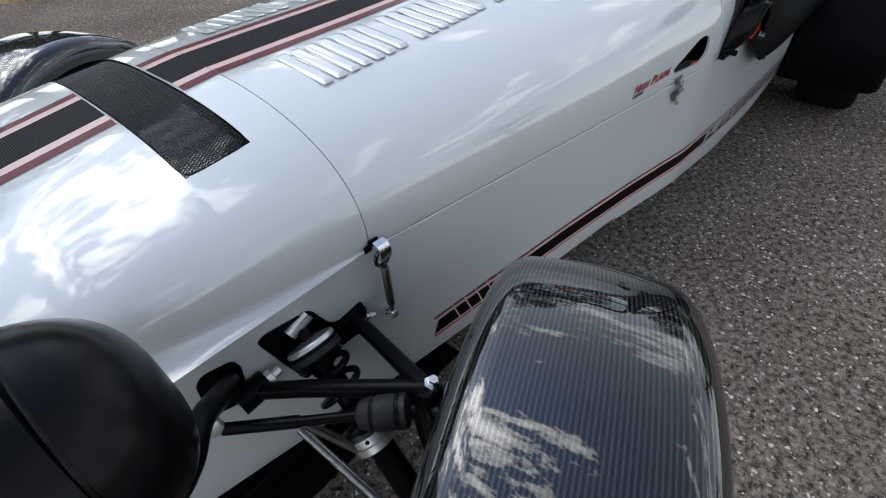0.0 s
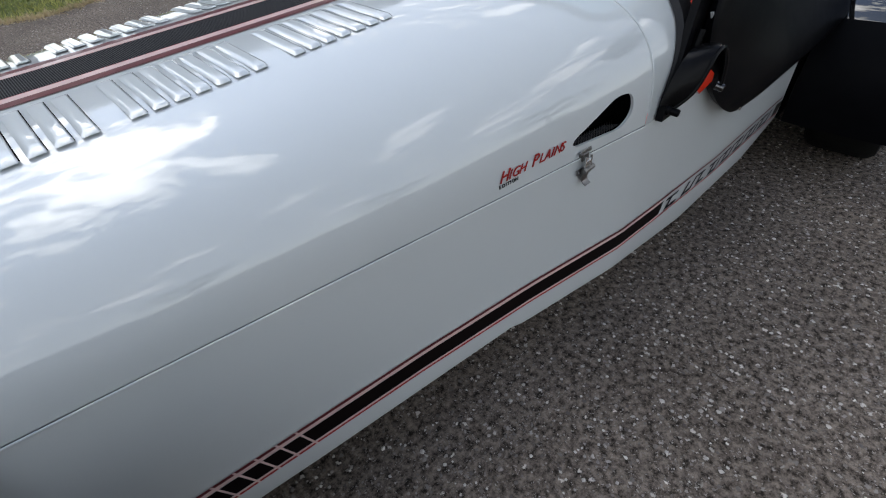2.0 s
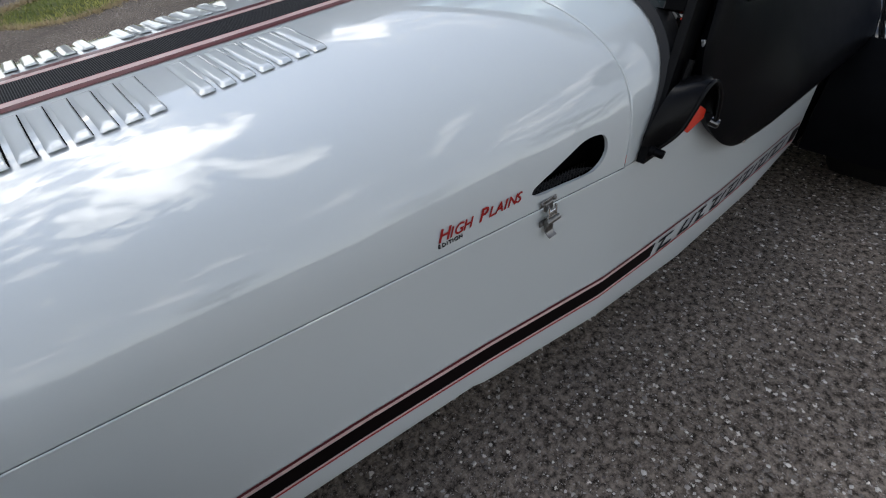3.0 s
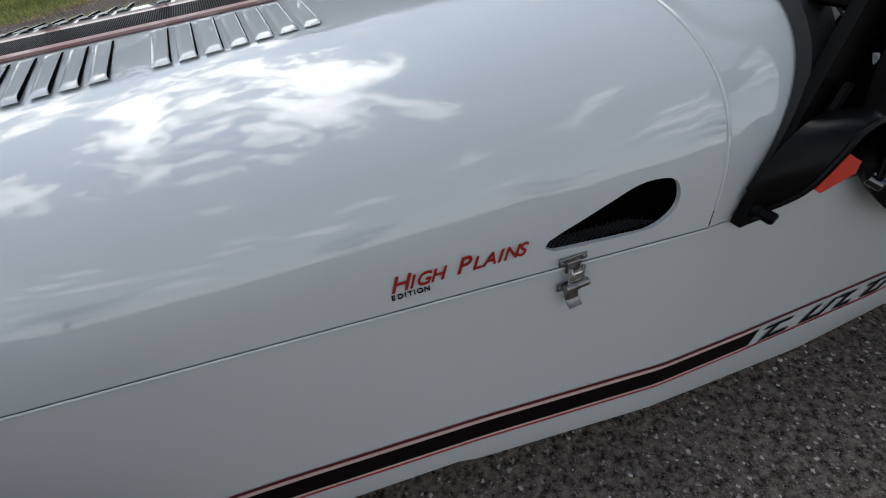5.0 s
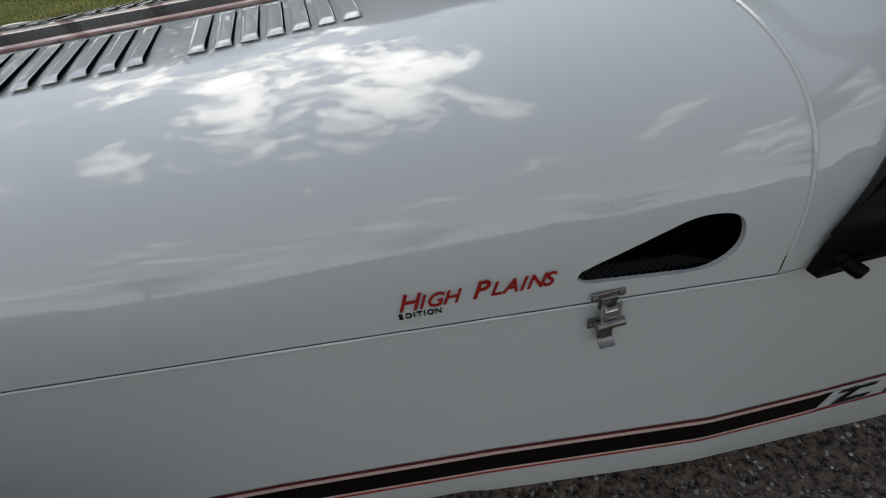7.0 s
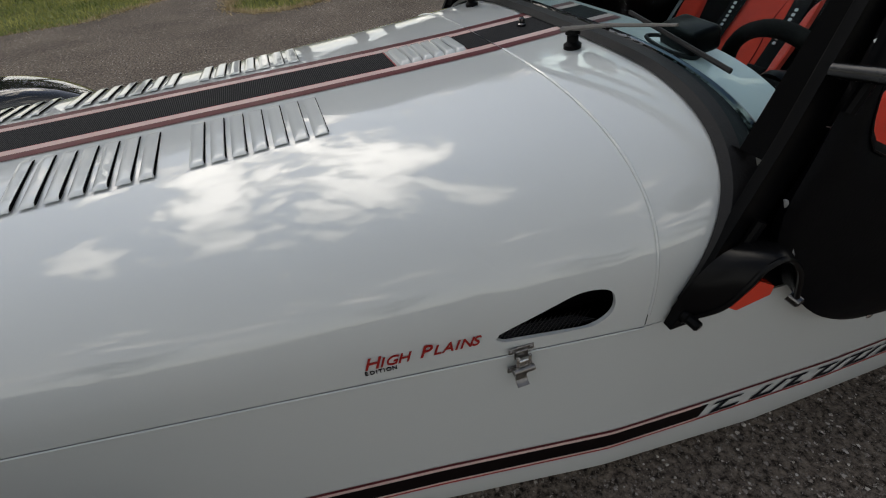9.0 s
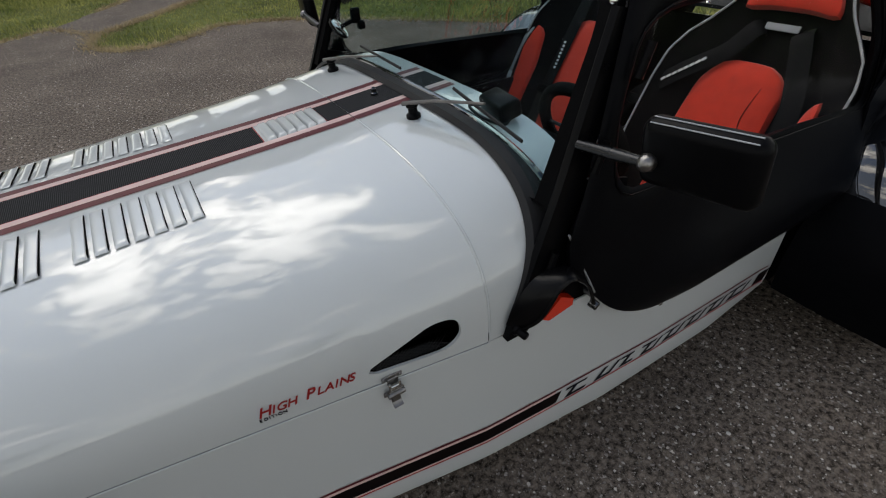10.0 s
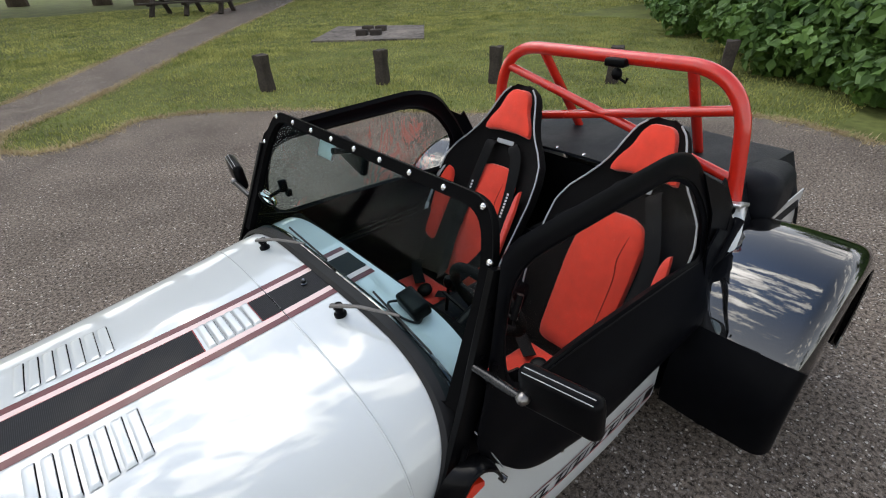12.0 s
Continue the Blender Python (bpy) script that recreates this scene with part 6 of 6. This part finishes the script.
tbl = thing("picnic_table", "dark brown timber picnic table beside the footpath", "table", at=(6.4, 23.2, 0))
for k in range(5):
    part("board", rbox((0, -0.34 + 0.17 * k, 0.75), (2.9, 0.15, 0.045), 0.008), POST_WOOD, tbl)
for s in (-1, 1):
    part("bench_board", rbox((0, s * 0.78, 0.45), (2.9, 0.28, 0.045), 0.008), POST_WOOD, tbl)
    for e in (-1.1, 0.0, 1.1):
        part("leg", tube([(e, s * 0.78, 0.0), (e, s * 0.20, 0.73)], 0.085, 8), POST_WOOD, tbl)
for e in (-1.1, 0.0, 1.1):
    part("cross_beam", rbox((e, 0, 0.41), (0.09, 1.7, 0.10), 0.01), POST_WOOD, tbl)
tbl.rotation_euler = (0, 0, radians(-35))
tbl.scale = (1.25, 1.25, 1.1)

stub = thing("timber_blocks", "four low dark timber blocks on the concrete slab", "blocks", at=(6.75, 10.05, 0.03))
for dx_ in (-0.17, 0.17):
    for dy_ in (-0.42, 0.42):
        part("block", rbox((dx_ * math.cos(0.8) - dy_ * math.sin(-0.75), -dx_ * math.sin(0.8) + dy_ * math.cos(0.75), 0.06), (0.26, 0.26, 0.13), 0.015, Euler((0, 0, -0.8)).to_matrix()), POST_WOOD, stub)


def from_arrays(name, verts, faces, material):
    me = bpy.data.meshes.new(name)
    me.from_pydata([tuple(v) for v in verts], [], [tuple(f) for f in faces])
    me.materials.append(material)
    ob = new(name, me)
    return ob


def inside(poly, x, y):
    """Which of the points lie in the outline."""
    c = np.zeros(len(x), bool)
    n = len(poly)
    for i in range(n):
        (x0, y0), (x1, y1) = poly[i], poly[(i + 1) % n]
        hit = ((y0 > y) != (y1 > y)) & (x < (x1 - x0) * (y - y0) / (y1 - y0 + 1e-12) + x0)
        c ^= hit
    return c


def grass_field(count, x0, x1, y0, y1, hmin, hmax, wid, seed, near=None):
    rng = np.random.default_rng(seed)
    x, y = rng.uniform(x0, x1, count), rng.uniform(y0, y1, count)
    ok = ~inside(LOT, x, y) & ~inside(PATHWAY, x, y) & ~inside([(5.05, 10.03), (6.89, 8.16), (8.67, 10.35), (7.1, 12.3)], x, y)
    if near is not None:
        ok &= near(x, y)
    x, y = x[ok], y[ok]
    n = len(x)
    a = rng.uniform(0, 2 * np.pi, n)
    patch = 0.65 + 0.5 * np.sin(x * 1.3 + 2 * np.sin(y * 0.7)) * np.sin(y * 1.1)
    h = rng.uniform(hmin, hmax, n) * np.clip(patch, 0.45, 1.3)
    w = wid * rng.uniform(0.6, 1.3, n)
    lean = rng.normal(0, 0.45, (n, 2)) * h[:, None]
    b0 = np.stack([x - np.cos(a) * w, y - np.sin(a) * w, np.full(n, -0.012)], 1)
    b1 = np.stack([x + np.cos(a) * w, y + np.sin(a) * w, np.full(n, -0.012)], 1)
    tip = np.stack([x + lean[:, 0], y + lean[:, 1], h - 0.012], 1)
    V = np.stack([b0, b1, tip], 1).reshape(-1, 3)
    return V, np.arange(3 * n).reshape(-1, 3)


# loose and half-bedded stones on the asphalt close to the car
def stones_near(count, seed):
    rng = np.random.default_rng(seed)
    x, y = rng.uniform(-2.6, 3.4, count), rng.uniform(-3.0, 0.6, count) * 1.0
    r = rng.uniform(0.0016, 0.0046, count) * rng.choice([0.7, 1.0, 1.35], count, p=[0.5, 0.38, 0.12])
    base = np.array([(1, 0, 0), (0.4, 0.9, 0), (-0.6, 0.75, 0), (-1, -0.1, 0), (-0.3, -0.95, 0), (0.7, -0.7, 0), (0.15, 0.1, 0.7)])
    a = rng.uniform(0, 2 * np.pi, count)
    ca, sa = np.cos(a), np.sin(a)
    P = base[None] * rng.uniform(0.7, 1.25, (count, 7, 1)) * r[:, None, None]
    X = P[:, :, 0] * ca[:, None] - P[:, :, 1] * sa[:, None] + x[:, None]
    Y = P[:, :, 0] * sa[:, None] + P[:, :, 1] * ca[:, None] + y[:, None]
    V = np.stack([X, Y, P[:, :, 2] + 0.0002], 2).reshape(-1, 3)
    i = (np.arange(count) * 7)[:, None]
    F = np.concatenate([np.concatenate([i + k, i + (k + 1) % 6, i + 6], 1) for k in range(6)])
    return V, F


def stone_material():
    m = bpy.data.materials.new("pale_stone")
    m.use_nodes = True
    n, l = nodes_of(m)
    b = n["Principled BSDF"]
    b.inputs["Roughness"].default_value = 0.8
    g = n.new("ShaderNodeNewGeometry")
    rp = n.new("ShaderNodeValToRGB")
    e = rp.color_ramp.elements
    e[0].color, e[1].color = (0.10, 0.085, 0.075, 1), (0.66, 0.62, 0.57, 1)
    mid = e.new(0.6); mid.color = (0.27, 0.235, 0.21, 1)
    l.new(g.outputs["Random Per Island"], rp.inputs[0]); l.new(rp.outputs[0], b.inputs["Base Color"])
    return m


vs, fs = stones_near(42000, 21)
tagged(from_arrays("loose_stones", vs, fs, stone_material()), "pale stones bedded in the worn asphalt", "gravel", kind="stuff")

va, fa = grass_field(200000, -8, 13, 0.0, 13, 0.025, 0.065, 0.007, 3)
vb, fb = grass_field(110000, -12, 26, 9, 30, 0.04, 0.09, 0.018, 4)
# a ragged dry fringe where the grass creeps over the edge of the asphalt
DRY = leaf_material("dry_grass", (0.28, 0.20, 0.11), (0.62, 0.50, 0.30))
def fringe(seed):
    rng = np.random.default_rng(seed)
    out = []
    for line, a, b in ((LOT, 5, 25), (PATHWAY, 1, 7), (PATHWAY, 8, 12)):
        seg = (line + line[:1])[a:b + 1]
        pts = np.array([(x0 + (x1 - x0) * k / 60, y0 + (y1 - y0) * k / 60) for (x0, y0), (x1, y1) in zip(seg, seg[1:]) for k in range(60)])
        i = rng.integers(0, len(pts), 7000)
        out.append(pts[i] + rng.normal(0, 0.045, (7000, 2)) * rng.choice([0.6, 1.6], (7000, 1)))
    p = np.concatenate(out)
    n = len(p)
    a, h, w = rng.uniform(0, 6.283, n), rng.uniform(0.012, 0.045, n), rng.uniform(0.003, 0.007, n)
    lean = rng.normal(0, 0.9, (n, 2)) * h[:, None]
    z = np.zeros(n)
    b0 = np.stack([p[:, 0] - np.cos(a) * w, p[:, 1] - np.sin(a) * w, z], 1)
    b1 = np.stack([p[:, 0] + np.cos(a) * w, p[:, 1] + np.sin(a) * w, z], 1)
    tip = np.stack([p[:, 0] + lean[:, 0], p[:, 1] + lean[:, 1], h], 1)
    return np.stack([b0, b1, tip], 1).reshape(-1, 3), np.arange(3 * n).reshape(-1, 3)


vd, fd = fringe(9)
tagged(from_arrays("dry_grass", vd, fd, DRY), "dry straw-coloured grass along the asphalt edge", "grass", kind="stuff")
lawn = from_arrays("grass", np.concatenate([va, vb]), np.concatenate([fa, fb + len(va)]), GRASS)
tagged(lawn, "short mown grass with paler dry patches", "grass", kind="stuff")


def leaf_cloud(centres, radii, count, size, seed, flat=0.5):
    """Leaves as folded quads spread near the surface of clumps."""
    rng = np.random.default_rng(seed)
    k = rng.integers(0, len(centres), count)
    d = rng.normal(0, 1, (count, 3))
    d /= np.linalg.norm(d, axis=1)[:, None]
    r = radii[k] * rng.uniform(0.55, 1.05, count) ** 0.6
    p = centres[k] + d * r[:, None] * np.array([1, 1, 0.85])
    out = d + rng.normal(0, 0.55, (count, 3)) + np.array([0, 0, 0.5])
    out /= np.linalg.norm(out, axis=1)[:, None]
    t = np.cross(out, rng.normal(0, 1, (count, 3)))
    t /= np.linalg.norm(t, axis=1)[:, None] + 1e-9
    b = np.cross(out, t)
    s = size * rng.uniform(0.5, 1.25, count)[:, None]
    tip, root = p + t * s, p - t * s
    l, rr = p + b * s * flat + out * s * 0.18, p - b * s * flat + out * s * 0.18
    V = np.stack([root, l, tip, rr], 1).reshape(-1, 3)
    i = np.arange(count) * 4
    F = np.concatenate([np.stack([i, i + 1, i + 2], 1), np.stack([i, i + 2, i + 3], 1)])
    return V, F


def shrub(x, y, rad, h, seed):
    rng = np.random.default_rng(seed)
    n = 16
    c = np.stack([rng.normal(0, rad * 0.45, n), rng.normal(0, rad * 0.45, n), rng.uniform(0.15, 1, n) ** 0.8 * h * 0.85], 1)
    r = rng.uniform(0.28, 0.55, n) * rad
    V, F = leaf_cloud(c, r, 2800, 0.085, seed + 1, 0.7)
    V[:, 2] = np.maximum(V[:, 2], 0.0)
    t = thing("shrub", "dense dark green broad-leaved shrub at the edge of the grass", "shrub", "shrubs behind the car park", (x, y, 0))
    f = from_arrays("foliage", V, F, LEAF)
    f.parent = t
    stems = [tube([(0, 0, -0.05), (c[k][0] * 0.5, c[k][1] * 0.5, c[k][2] * 0.5), tuple(c[k])], 0.02, 6, rs=[0.03, 0.02, 0.008]) for k in range(6)]
    part("stems", join(*stems), BARK, t)


rnd = random.Random(11)
HX, HY = (5.2, 6.06, 6.49, 7.18, 8.5, 11.2, 14.3, 18.5), (-2.4, -0.2, 0.49, 1.31, 2.64, 4.6, 6.85, 9.5)
for k in range(34):
    q = (k // 2) / 16 * (len(HX) - 1)
    row = k % 2
    bx, by = lerp_table(q, range(len(HX)), HX), lerp_table(q, range(len(HX)), HY)
    d = 0.85 + 1.3 * row
    shrub(bx + 0.76 * d + rnd.uniform(-0.2, 0.2), by - 0.65 * d + rnd.uniform(-0.2, 0.2), rnd.uniform(0.85, 1.1) + 0.15 * row, rnd.uniform(1.0, 1.4) + 0.9 * row, 100 + k)


def tree(x, y, h, seed):
    rng = np.random.default_rng(seed)
    t = thing("tree", "tall broad-leaved tree in full green leaf", "tree", "trees round the park", (x, y, 0))
    trunk = [(0, 0, -0.1), (rng.normal(0, 0.15), rng.normal(0, 0.15), h * 0.3), (rng.normal(0, 0.3), rng.normal(0, 0.3), h * 0.65), (rng.normal(0, 0.4), rng.normal(0, 0.4), h * 0.92)]
    limbs = [tube(spline(trunk, 4), 0.2, 8, rs=list(np.linspace(0.26, 0.05, 13) * h / 10))]
    cs, rs_ = [], []
    for k in range(22):
        z = h * rng.uniform(0.28, 0.95)
        a = rng.uniform(0, 2 * np.pi)
        reach = h * 0.30 * math.sin(math.pi * min(1, (z / h - 0.12) / 0.95)) * rng.uniform(0.5, 1.1)
        e = (reach * math.cos(a), reach * math.sin(a), z + reach * 0.25)
        limbs.append(tube([(0, 0, z - reach * 0.35), (e[0] * 0.5, e[1] * 0.5, z), e], 0.05, 5, rs=[0.08 * h / 10, 0.05 * h / 10, 0.02]))
        cs.append(e); rs_.append(h * rng.uniform(0.07, 0.14))
    part("trunk", join(*limbs), BARK, t)
    V, F = leaf_cloud(np.array(cs), np.array(rs_), int(430 * h), 0.013 * h, seed + 5)
    f = from_arrays("crown", V, F, TREE_LEAF)
    f.parent = t


for k, (x, y, h) in enumerate(((-16, 30, 11), (-9, 33, 19), (1.5, 45.5, 24), (5.5, 39.1, 22), (7.0, 35.1, 20), (14, 40, 21), (20, 33, 16), (27, 24, 13), (31, 12, 12), (30, 0, 13), (26, -14, 12), (-22, 29, 18), (-15.5, 37, 21), (-4, 38, 20), (10.5, 33, 18), (17, 37, 20), (24, 30, 18), (25, 38, 20), (29, 19, 17), (-26, 20, 16), (-30, 8, 11), (-28, -8, 13), (-20, -26, 10), (-6, -34, 10), (8, -33, 9), (18, -28, 10))):
    tree(x, y, h, 500 + k)
